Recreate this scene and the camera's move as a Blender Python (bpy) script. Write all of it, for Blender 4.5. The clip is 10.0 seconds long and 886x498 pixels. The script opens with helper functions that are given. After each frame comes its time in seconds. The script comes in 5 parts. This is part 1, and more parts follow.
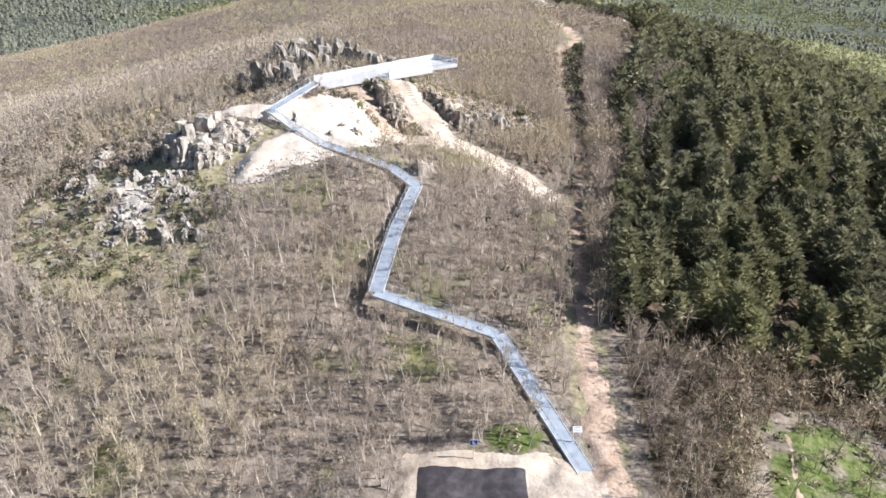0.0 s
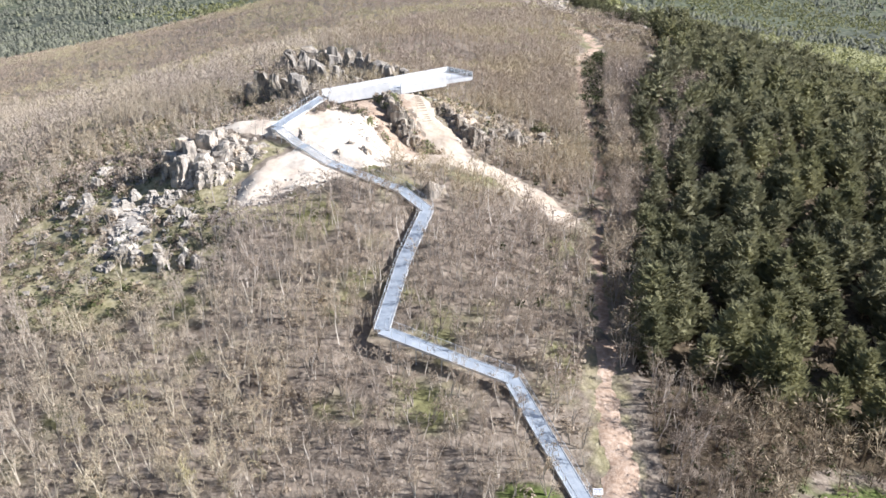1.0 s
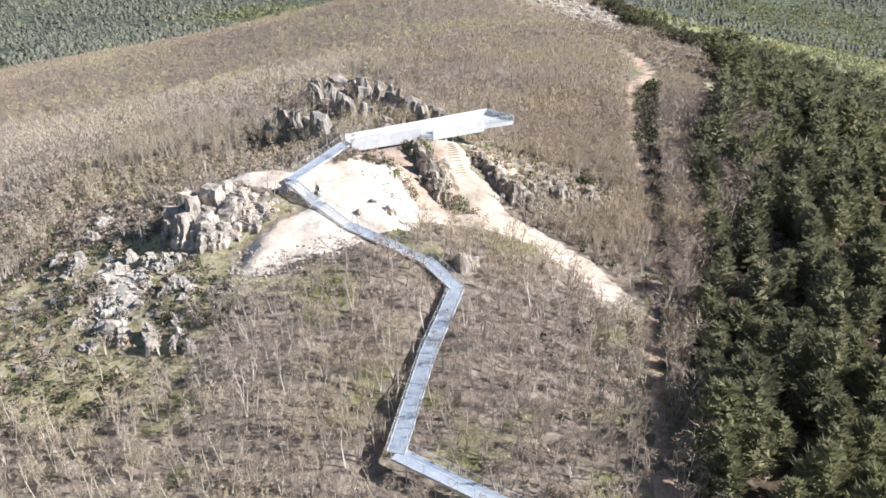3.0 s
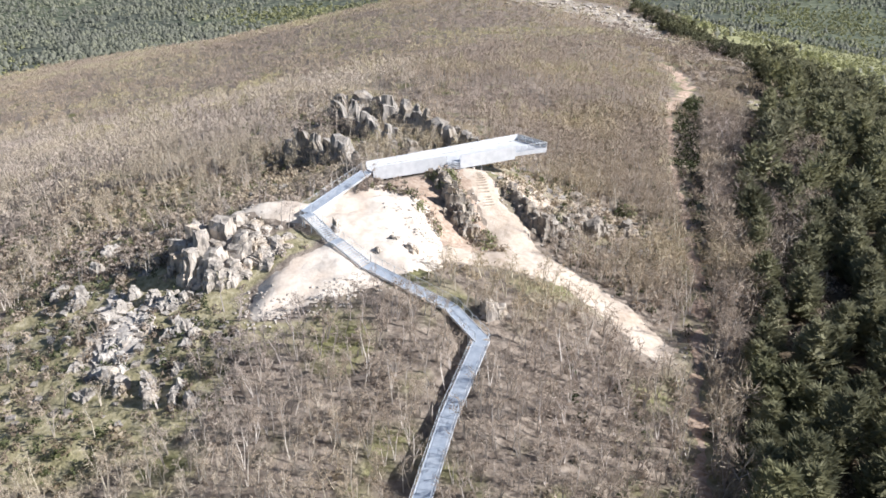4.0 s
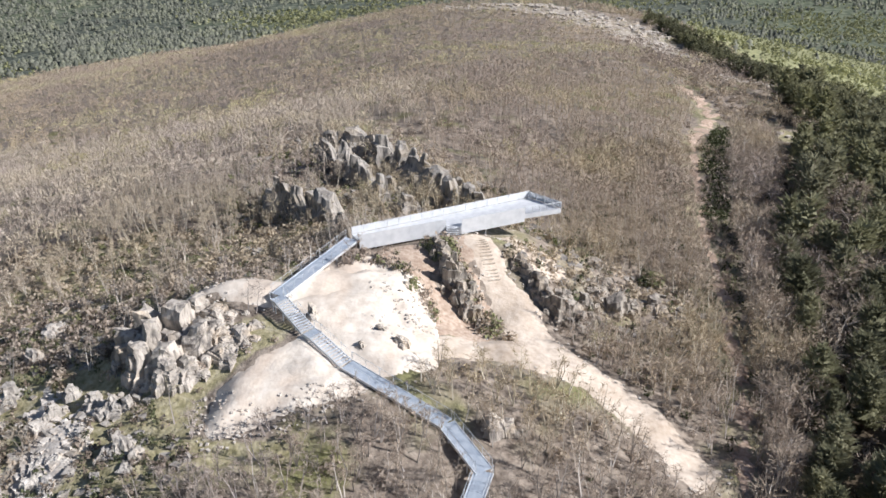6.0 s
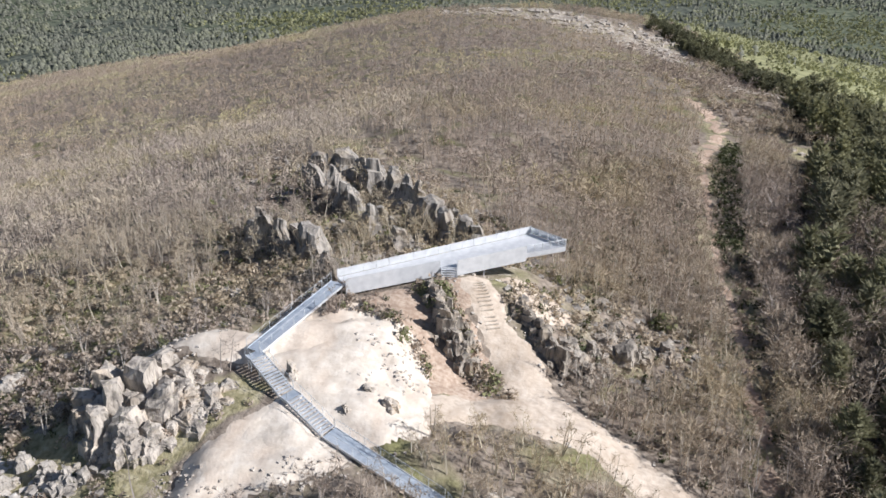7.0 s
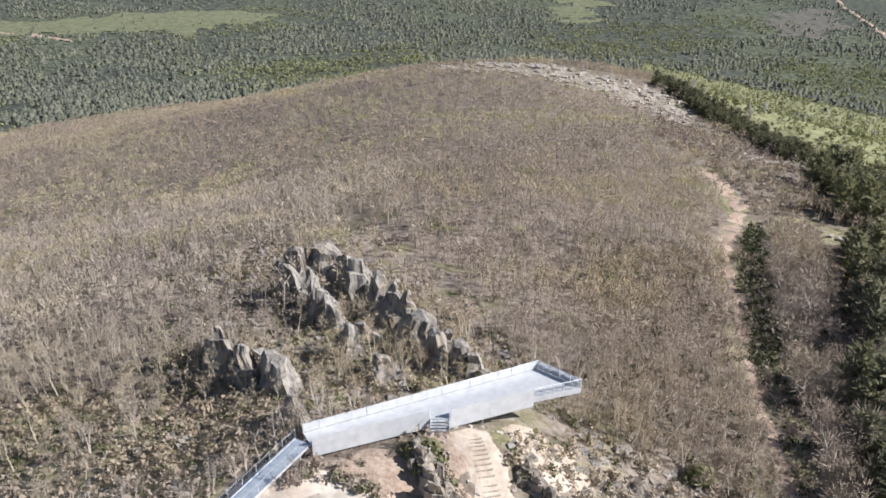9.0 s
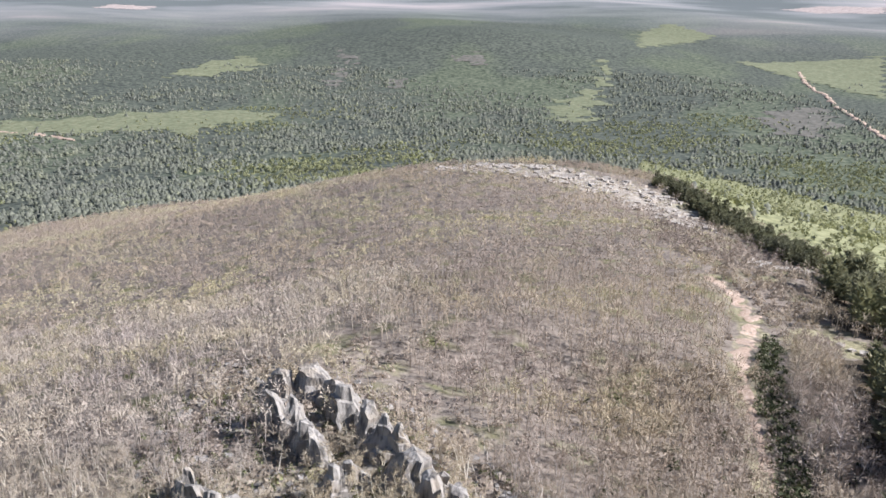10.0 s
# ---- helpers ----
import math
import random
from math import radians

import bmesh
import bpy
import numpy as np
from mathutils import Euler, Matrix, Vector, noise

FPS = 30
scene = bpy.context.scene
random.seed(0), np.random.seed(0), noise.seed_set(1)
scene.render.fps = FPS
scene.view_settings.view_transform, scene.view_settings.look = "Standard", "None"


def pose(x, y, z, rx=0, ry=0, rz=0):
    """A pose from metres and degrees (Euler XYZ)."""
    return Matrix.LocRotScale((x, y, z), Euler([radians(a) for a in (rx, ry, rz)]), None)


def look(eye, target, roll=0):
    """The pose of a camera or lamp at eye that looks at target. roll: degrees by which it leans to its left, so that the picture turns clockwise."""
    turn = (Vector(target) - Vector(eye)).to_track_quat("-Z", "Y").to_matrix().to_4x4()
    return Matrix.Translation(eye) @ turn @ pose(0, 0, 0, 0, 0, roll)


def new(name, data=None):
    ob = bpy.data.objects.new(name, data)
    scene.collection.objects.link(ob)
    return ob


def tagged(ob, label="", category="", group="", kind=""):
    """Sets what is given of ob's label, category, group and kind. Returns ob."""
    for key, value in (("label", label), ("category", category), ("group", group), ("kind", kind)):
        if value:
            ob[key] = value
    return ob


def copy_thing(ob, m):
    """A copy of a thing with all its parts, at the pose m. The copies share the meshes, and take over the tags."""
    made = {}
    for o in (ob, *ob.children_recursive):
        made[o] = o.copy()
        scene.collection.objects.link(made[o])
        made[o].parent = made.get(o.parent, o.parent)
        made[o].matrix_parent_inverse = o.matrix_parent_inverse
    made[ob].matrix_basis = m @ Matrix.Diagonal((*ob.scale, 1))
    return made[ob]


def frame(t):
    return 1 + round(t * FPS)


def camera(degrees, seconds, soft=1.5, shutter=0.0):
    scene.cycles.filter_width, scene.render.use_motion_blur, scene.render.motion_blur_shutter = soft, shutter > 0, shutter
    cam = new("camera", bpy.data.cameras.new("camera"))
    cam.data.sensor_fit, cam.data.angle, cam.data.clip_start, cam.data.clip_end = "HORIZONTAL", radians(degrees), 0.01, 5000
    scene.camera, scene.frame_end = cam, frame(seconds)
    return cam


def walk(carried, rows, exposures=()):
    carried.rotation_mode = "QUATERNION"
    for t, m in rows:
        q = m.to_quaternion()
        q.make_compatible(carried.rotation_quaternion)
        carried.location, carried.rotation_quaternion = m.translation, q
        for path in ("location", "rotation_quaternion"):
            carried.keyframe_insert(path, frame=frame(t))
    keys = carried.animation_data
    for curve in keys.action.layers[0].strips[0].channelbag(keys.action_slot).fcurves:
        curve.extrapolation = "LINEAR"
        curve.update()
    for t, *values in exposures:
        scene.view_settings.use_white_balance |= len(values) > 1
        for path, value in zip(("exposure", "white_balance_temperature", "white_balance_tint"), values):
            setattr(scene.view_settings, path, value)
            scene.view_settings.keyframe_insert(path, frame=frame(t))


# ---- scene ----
cam = camera(53.2, 10.0, soft=1.6)
METRES, EYE, TILT, LEAN, TURN = 110.0, 70.0, -28.5, 0.0, 0.0
ROWS = [
    (0.0, 0.0, 0.0, 0.0, 0.0, 0.0, 0.0),
    (0.5, 0.002, 0.0333, 0.0174, 0.35, -0.02, -0.21),
    (1.0, 0.0043, 0.0724, 0.0406, 0.98, -0.05, -0.58),
    (1.5, 0.0051, 0.109, 0.0632, 2.27, -0.09, -1.35),
    (2.0, 0.0065, 0.1521, 0.0908, 2.86, -0.11, -1.68),
    (2.5, 0.0065, 0.1932, 0.1169, 2.89, -0.1, -1.73),
    (4.0, 0.0031, 0.3259, 0.1976, 5.31, -0.24, -3.15),
    (4.5, 0.0004, 0.3695, 0.2224, 5.66, -0.28, -3.39),
    (5.0, -0.0026, 0.4164, 0.2493, 5.76, -0.31, -3.47),
    (5.5, -0.0057, 0.4602, 0.274, 5.73, -0.32, -3.47),
    (7.0, -0.0154, 0.6007, 0.3505, 5.66, -0.38, -3.49),
    (7.5, -0.0186, 0.6451, 0.3752, 5.65, -0.4, -3.5),
    (8.0, -0.023, 0.6912, 0.4006, 5.62, -0.4, -3.51),
    (8.5, -0.0265, 0.7342, 0.4252, 5.62, 0.24, -3.51),
    (9.0, -0.0303, 0.7805, 0.4517, 5.6, 2.27, -3.51),
    (9.5, -0.0341, 0.8227, 0.4737, 5.56, 5.38, -3.51),
    (10.0, -0.037, 0.8663, 0.4956, 5.58, 8.34, -3.44),
]
EXPOSURES = [(0.0, 0.88, 6110, 12), (2.5, 0.86, 6110, 12), (4.5, 0.66, 6110, 12), (5.5, 0.56, 6110, 12), (7.5, 0.34, 6110, 12), (8.5, 0.34, 6110, 12), (9.2, 0.54, 6120, 12), (10.0, 0.80, 5880, 14)]
walk(cam, [(t, pose(0, 0, EYE, TILT, LEAN, TURN) @ pose(METRES * x, METRES * y, METRES * z, 90 + pitch, roll, yaw)) for t, x, y, z, yaw, pitch, roll in ROWS], EXPOSURES)

# world, sun, exposure
SUN_AZ, SUN_EL = radians(96.0), radians(34.0)   # compass from +y towards +x
world = bpy.data.worlds.new("sky")
scene.world = world
world.use_nodes = True
wn = world.node_tree
sky = wn.nodes.new("ShaderNodeTexSky")
sky.sky_type, sky.sun_disc = "NISHITA", False
sky.sun_elevation, sky.sun_rotation = SUN_EL, SUN_AZ
sky.altitude, sky.dust_density = 900, 1.5
wn.nodes["Background"].inputs["Strength"].default_value = 0.055
wn.links.new(sky.outputs[0], wn.nodes["Background"].inputs["Color"])
sun = new("sun", bpy.data.lights.new("sun", "SUN"))
sun.data.energy, sun.data.angle, sun.data.color = 5.0, radians(0.5), (1.0, 0.96, 0.9)
away = Vector((math.sin(SUN_AZ) * math.cos(SUN_EL), math.cos(SUN_AZ) * math.cos(SUN_EL), math.sin(SUN_EL)))
sun.matrix_basis = look(away * 300, (0, 0, 0))

# ---- materials ----
class Nodes:
    """A small writer of node trees for one principled material."""

    def __init__(self, name, rough=0.85, metal=0.0):
        self.mat = bpy.data.materials.new(name)
        self.mat.use_nodes = True
        self.t = self.mat.node_tree
        self.b = self.t.nodes["Principled BSDF"]
        self.b.inputs["Roughness"].default_value = rough
        self.b.inputs["Metallic"].default_value = metal
        self.geo = self.t.nodes.new("ShaderNodeNewGeometry")

    def plug(self, a, b):
        self.t.links.new(a, b)

    def noise(self, size, detail=4.0, stretch=(1, 1, 1), source=None):
        m = self.t.nodes.new("ShaderNodeMapping")
        m.inputs["Scale"].default_value = stretch
        self.plug(source or self.geo.outputs["Position"], m.inputs[0])
        n = self.t.nodes.new("ShaderNodeTexNoise")
        n.inputs["Scale"].default_value = 1.0 / size
        n.inputs["Detail"].default_value = detail
        self.plug(m.outputs[0], n.inputs["Vector"])
        return n.outputs[0]

    def ramp(self, fac, *stops):
        r = self.t.nodes.new("ShaderNodeValToRGB")
        while len(r.color_ramp.elements) < len(stops):
            r.color_ramp.elements.new(0.5)
        for e, (at, col) in zip(r.color_ramp.elements, stops):
            e.position, e.color = at, (*col, 1)
        self.plug(fac, r.inputs[0])
        return r.outputs[0]

    def mix(self, fac, a, b, mode="MIX"):
        m = self.t.nodes.new("ShaderNodeMix")
        m.data_type, m.blend_type = "RGBA", mode
        for value, sock in ((fac, m.inputs[0]), (a, m.inputs[6]), (b, m.inputs[7])):
            if isinstance(value, (int, float)):
                sock.default_value = value
            elif isinstance(value, tuple):
                sock.default_value = (*value, 1)
            else:
                self.plug(value, sock)
        return m.outputs[2]

    def math(self, op, a, b=0.0):
        m = self.t.nodes.new("ShaderNodeMath")
        m.operation, m.use_clamp = op, False
        for value, sock in ((a, m.inputs[0]), (b, m.inputs[1])):
            if isinstance(value, (int, float)):
                sock.default_value = value
            else:
                self.plug(value, sock)
        return m.outputs[0]

    def step(self, value, lo, hi):
        m = self.t.nodes.new("ShaderNodeMapRange")
        m.interpolation_type = "SMOOTHSTEP"
        m.inputs[1].default_value, m.inputs[2].default_value = lo, hi
        self.plug(value, m.inputs[0])
        return m.outputs[0]

    def attribute(self, name):
        a = self.t.nodes.new("ShaderNodeAttribute")
        a.attribute_name = name
        return a.outputs["Fac"]

    def per_object(self):
        return self.t.nodes.new("ShaderNodeObjectInfo").outputs["Random"]

    def per_island(self):
        return self.geo.outputs["Random Per Island"]

    def bump(self, height, strength=0.5, distance=0.1):
        n = self.t.nodes.new("ShaderNodeBump")
        n.inputs["Strength"].default_value, n.inputs["Distance"].default_value = strength, distance
        self.plug(height, n.inputs["Height"])
        self.plug(n.outputs[0], self.b.inputs["Normal"])

    def done(self, colour):
        self.plug(colour, self.b.inputs["Base Color"])
        self.b.inputs["Specular IOR Level"].default_value = 0.25
        return self.mat


def ground_material():
    n = Nodes("hill_ground", 0.95)
    litter = n.ramp(n.noise(1.1, 6), (0.3, (0.15, 0.12, 0.095)), (0.5, (0.26, 0.215, 0.175)), (0.72, (0.38, 0.325, 0.27)))
    litter = n.mix(n.step(n.noise(9, 3), 0.50, 0.74), litter, n.ramp(n.noise(0.7, 5), (0.3, (0.14, 0.14, 0.06)), (0.7, (0.28, 0.27, 0.13))))
    grass = n.ramp(n.noise(0.9, 5), (0.3, (0.19, 0.175, 0.09)), (0.5, (0.33, 0.295, 0.175)), (0.72, (0.48, 0.43, 0.30)))
    lush = n.ramp(n.noise(0.8, 5), (0.3, (0.06, 0.075, 0.02)), (0.5, (0.11, 0.145, 0.04)), (0.7, (0.19, 0.21, 0.085)))
    pale = n.ramp(n.noise(0.6, 6), (0.3, (0.24, 0.20, 0.15)), (0.5, (0.42, 0.37, 0.31)), (0.7, (0.56, 0.52, 0.46)))
    edge = n.math("MULTIPLY", n.math("SUBTRACT", n.noise(3.0, 5), 0.5), 0.9)

    def zone(name):
        return n.step(n.math("ADD", n.attribute(name), edge), 0.35, 0.65)
    col = n.mix(zone("grass"), litter, grass)
    col = n.mix(zone("lush"), col, lush)
    col = n.mix(zone("pale"), col, pale)
    needles = n.ramp(n.noise(0.8, 5), (0.3, (0.05, 0.04, 0.025)), (0.5, (0.10, 0.075, 0.05)), (0.7, (0.16, 0.125, 0.085)))
    col = n.mix(zone("dark_floor"), col, needles)
    # the far plain: pine woods, heath and meadow in large uneven stands
    stand = n.noise(230, 6, (1, 0.5, 1))
    small = n.noise(22, 5)
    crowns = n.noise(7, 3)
    # wood ramp is greyed, with some distance haze put into it
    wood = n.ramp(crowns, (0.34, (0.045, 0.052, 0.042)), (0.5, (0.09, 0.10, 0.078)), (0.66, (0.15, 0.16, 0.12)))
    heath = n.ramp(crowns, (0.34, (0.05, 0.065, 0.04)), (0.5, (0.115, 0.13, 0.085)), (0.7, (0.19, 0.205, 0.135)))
    # pale grey field ramp: the haze near the horizon is put into its colour
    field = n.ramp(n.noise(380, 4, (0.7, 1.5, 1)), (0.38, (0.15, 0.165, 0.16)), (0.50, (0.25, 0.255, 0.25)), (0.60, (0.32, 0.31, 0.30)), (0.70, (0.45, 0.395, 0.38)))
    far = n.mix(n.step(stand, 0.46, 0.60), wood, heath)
    far = n.mix(n.attribute("hazy_fields"), far, field)
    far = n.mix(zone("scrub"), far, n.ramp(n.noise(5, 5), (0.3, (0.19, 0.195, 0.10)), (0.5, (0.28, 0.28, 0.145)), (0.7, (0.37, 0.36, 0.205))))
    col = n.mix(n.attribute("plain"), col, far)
    n.bump(n.math("MULTIPLY", n.noise(0.5, 6), n.math("SUBTRACT", 1.0, n.attribute("plain"))), 0.8, 0.25)
    return n.done(col)


def soil(name, lo, mid, hi, size=0.5, relief=0.12):
    n = Nodes(name, 0.95)
    col = n.ramp(n.noise(size, 7), (0.3, lo), (0.5, mid), (0.7, hi))
    big = n.ramp(n.noise(5.0, 4), (0.35, (0.78, 0.75, 0.72)), (0.65, (1, 1, 1)))
    n.bump(n.noise(size * 0.5, 6), 0.7, relief)
    return n.done(n.mix(1.0, col, big, "MULTIPLY"))


def spoil_material():
    """Crushed white stone: creamy ground with pinkish streaks, grit and paler wash."""
    n = Nodes("white_quartzite_spoil", 0.95)
    col = n.ramp(n.noise(0.9, 7), (0.3, (0.60, 0.525, 0.44)), (0.5, (0.68, 0.605, 0.52)), (0.7, (0.75, 0.685, 0.605)))
    streak = n.step(n.noise(4.5, 5, (1.0, 0.45, 1)), 0.46, 0.66)
    col = n.mix(n.math("MULTIPLY", streak, 0.75), col, n.ramp(n.noise(0.5, 6), (0.3, (0.47, 0.37, 0.29)), (0.7, (0.62, 0.52, 0.43))))
    grit = n.step(n.noise(0.22, 4), 0.60, 0.70)
    col = n.mix(n.math("MULTIPLY", grit, 0.4), col, (0.42, 0.37, 0.32))
    n.bump(n.math("ADD", n.noise(0.4, 6), n.math("MULTIPLY", n.noise(2.5, 3), 1.5)), 0.6, 0.09)
    return n.done(col)


def rock_material(name, tint):
    """Quartzite: upright dark joints, weathered grey and rusty patches, lichen."""
    n = Nodes(name, 0.92)
    r, g, b = tint
    col = n.ramp(n.noise(1.3, 8, (1, 1, 0.45)), (0.30, (r * .34, g * .34, b * .35)), (0.45, (r * .78, g * .77, b * .76)), (0.60, (r, g, b)), (0.75, (r * 1.25, g * 1.2, b * 1.1)))
    col = n.mix(n.math("MULTIPLY", n.step(n.noise(3.2, 4), 0.52, 0.68), 0.45), col, (r * 1.05, g * 0.92, b * 0.74))
    joint = n.step(n.noise(0.5, 3, (1, 1, 0.12)), 0.36, 0.44)
    col = n.mix(n.math("MULTIPLY", n.math("SUBTRACT", 1.0, joint), 0.55), col, (r * .22, g * .22, b * .23))
    lichen = n.step(n.noise(0.45, 5), 0.60, 0.68)
    col = n.mix(n.math("MULTIPLY", lichen, 0.35), col, (0.30, 0.29, 0.18))
    n.bump(n.noise(0.35, 8, (1, 1, 0.4)), 0.9, 0.25)
    return n.done(col)


def leafy(name, lo, mid, hi, rough=0.7, island=True, object_too=True, thin=0.0, own=0.4):
    n = Nodes(name, rough)
    fac = n.per_island() if island else n.noise(0.8, 4)
    if object_too:
        fac = n.math("ADD", n.math("MULTIPLY", fac, 1 - own), n.math("MULTIPLY", n.per_object(), own))
    col = n.ramp(fac, (0.15, lo), (0.5, mid), (0.85, hi))
    stand = n.ramp(n.noise(30, 4), (0.34, (0.86, 0.83, 0.87)), (0.5, (1, 0.975, 0.96)), (0.66, (1.10, 1.07, 0.92)))
    col = n.mix(1.0, col, stand, "MULTIPLY")
    if thin:
        through_leaf = n.t.nodes.new("ShaderNodeBsdfTranslucent")
        both = n.t.nodes.new("ShaderNodeMixShader")
        both.inputs[0].default_value = thin
        n.plug(col, through_leaf.inputs["Color"])
        n.plug(n.b.outputs[0], both.inputs[1])
        n.plug(through_leaf.outputs[0], both.inputs[2])
        n.plug(both.outputs[0], n.t.nodes["Material Output"].inputs["Surface"])
    return n.done(col)


def steel(name, base, rough=0.42, metal=0.75):
    n = Nodes(name, rough, metal)
    a, b = base
    col = n.ramp(n.noise(0.9, 5), (0.3, a), (0.7, b))
    n.plug(n.ramp(n.noise(1.7, 4), (0.3, (rough - .1,) * 3), (0.7, (rough + .15,) * 3)), n.b.inputs["Roughness"])
    n.bump(n.noise(0.06, 3), 0.25, 0.01)
    return n.done(col)


GROUND = ground_material()
WHITE_SOIL = spoil_material()
PALE_SOIL = soil("pale_stony_soil", (0.48, 0.43, 0.375), (0.59, 0.54, 0.485), (0.69, 0.65, 0.60), 0.6)
TAN_SOIL = soil("tan_gravel", (0.51, 0.425, 0.345), (0.61, 0.52, 0.43), (0.68, 0.60, 0.515), 0.8)
RED_SOIL = soil("reddish_scree", (0.38, 0.28, 0.215), (0.50, 0.39, 0.31), (0.60, 0.50, 0.41))
TRACK_SOIL = soil("track_earth", (0.41, 0.295, 0.22), (0.54, 0.41, 0.32), (0.64, 0.52, 0.43))
ASPHALT = soil("asphalt", (0.05, 0.045, 0.052), (0.075, 0.068, 0.076), (0.11, 0.10, 0.11), 0.9, 0.02)
EAST_ROCK = rock_material("brown_quartzite", (0.38, 0.34, 0.295))
ROCK = rock_material("grey_quartzite", (0.385, 0.355, 0.322))
MEADOW_ROCK = rock_material("weathered_grey_quartzite", (0.45, 0.415, 0.375))
PALE_ROCK = rock_material("pale_quartzite", (0.51, 0.46, 0.405))
SLAB_ROCK = rock_material("whitish_quartzite", (0.62, 0.575, 0.52))
BARK = leafy("pale_oak_bark", (0.27, 0.24, 0.21), (0.44, 0.40, 0.355), (0.60, 0.56, 0.51), 0.9)
TWIG = leafy("bare_oak_twigs", (0.305, 0.252, 0.195), (0.388, 0.325, 0.256), (0.468, 0.40, 0.322), 0.9, thin=0.15)
GREY_TWIG = leafy("grey_oak_twigs", (0.365, 0.315, 0.262), (0.45, 0.39, 0.325), (0.535, 0.475, 0.40), 0.9, thin=0.15)
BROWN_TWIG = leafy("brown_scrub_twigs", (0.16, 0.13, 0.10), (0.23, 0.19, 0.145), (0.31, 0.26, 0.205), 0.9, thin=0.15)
BUD = leafy("budding_oak_twigs", (0.33, 0.295, 0.19), (0.42, 0.38, 0.25), (0.51, 0.465, 0.32), 0.9, thin=0.2)
NEEDLE = leafy("pine_needles", (0.178, 0.182, 0.110), (0.246, 0.248, 0.150), (0.322, 0.319, 0.200), 0.75, thin=0.4, own=0.75)
PINE_BARK = leafy("pine_bark", (0.10, 0.07, 0.05), (0.16, 0.11, 0.08), (0.22, 0.16, 0.12), 0.9)
# far crowns are lightened and greyed: distance haze is put into their colour
FAR_PINE = leafy("hazy_far_pine_crowns", (0.155, 0.17, 0.135), (0.225, 0.24, 0.19), (0.31, 0.32, 0.245), 0.8, thin=0.3)
HEATH = leafy("heath_shrub", (0.345, 0.292, 0.232), (0.445, 0.382, 0.312), (0.54, 0.47, 0.392), 0.85, thin=0.35)
DARK_SHRUB = leafy("dark_evergreen_shrub", (0.06, 0.072, 0.035), (0.11, 0.125, 0.062), (0.17, 0.18, 0.10), 0.7, thin=0.2)
SCRUB_LEAF = leafy("yellow_green_scrub", (0.22, 0.235, 0.125), (0.29, 0.30, 0.165), (0.36, 0.365, 0.21), 0.8, thin=0.3)
BROOM = leafy("pale_broom", (0.16, 0.175, 0.09), (0.24, 0.255, 0.13), (0.32, 0.325, 0.185), 0.8, thin=0.25)
GALV = steel("galvanised_steel", ((0.58, 0.60, 0.63), (0.74, 0.76, 0.79)), 0.45, 0.4)
PANEL = steel("pale_steel_panel", ((0.53, 0.545, 0.57), (0.66, 0.67, 0.69)), 0.5, 0.15)
# deck plate: the sky's blue reflection is put into the base colour
DECKING = steel("sky_tinted_deck_plate", ((0.38, 0.44, 0.52), (0.54, 0.59, 0.65)), 0.4, 0.3)
MESH = steel("pale_mesh_panel", ((0.56, 0.57, 0.58), (0.68, 0.69, 0.70)), 0.6, 0.1)
GLASS = steel("tinted_glass", ((0.45, 0.52, 0.58), (0.55, 0.62, 0.68)), 0.15, 0.0)
GLASS.node_tree.nodes["Principled BSDF"].inputs["Transmission Weight"].default_value = 0.75
SIGN_BLUE = soil("sign_blue", (0.02, 0.08, 0.35), (0.03, 0.10, 0.42), (0.04, 0.12, 0.48), 0.3, 0.0)
SIGN_WHITE = soil("sign_white", (0.74, 0.74, 0.74), (0.8, 0.8, 0.8), (0.84, 0.84, 0.84), 0.3, 0.0)
TIMBER = soil("weathered_timber", (0.40, 0.35, 0.29), (0.52, 0.46, 0.39), (0.62, 0.56, 0.48), 0.2, 0.02)

# ---- the lie of the land ----
BROAD = [(-15, 180, 480, 620, 182.4), (-10, 190, 150, 170, 21.1), (-10, 540, 140, 110, 21.5), (-130, 330, 120, 150, -16.2), (120, 300, 120, 150, -1.4),
         (-120, 150, 60, 60, -2.5), (65, 345, 50, 60, 3.3), (40, 290, 40, 40, -6.2), (60, 460, 40, 40, -4.4), (-160, 2150, 420, 330, 42)]
KNOLLS = [(-28, 158, 24, 20, 4.0), (-8, 174, 20, 16, 2.7), (-35, 212, 30, 24, -0.9), (-5, 125, 35, 35, 1.1), (22, 150, 24, 34, -5.0), (-50, 140, 22, 22, 0.6),
          (30, 210, 40, 40, -8.4), (-55, 175, 20, 20, -0.9), (30, 60, 50, 40, 6.5), (0, 245, 35, 18, -5.5), (-7, 173, 9, 8, 1.8), (7, 165, 12, 10, -1.6),
          (-9, 160, 8, 8, -4.0), (8, 188, 12, 12, -0.5), (-44, 150, 9, 9, 1.3), (-37, 158, 5, 4.5, 1.6), (-41, 156.5, 5, 4.5, 1.3)]
PLAIN = -190.0
rng = np.random.default_rng(7)
WAVES = [(rng.uniform(0, 2 * math.pi), rng.uniform(0, 2 * math.pi), 2 * math.pi / size, high) for size, high in
         ((23, .22), (17, .2), (11, .14), (8, .12), (5.5, .08), (4.1, .07), (3, .05), (2.3, .04))]


def ripple(x, y, scale=1.0):
    out = 0 * x
    for turn, off, k, high in WAVES:
        out = out + high * np.sin(k * scale * (x * math.cos(turn) + y * math.sin(turn)) + off + 1.3 * np.sin(0.37 * k * scale * (y * math.cos(turn) - x * math.sin(turn))))
    return out


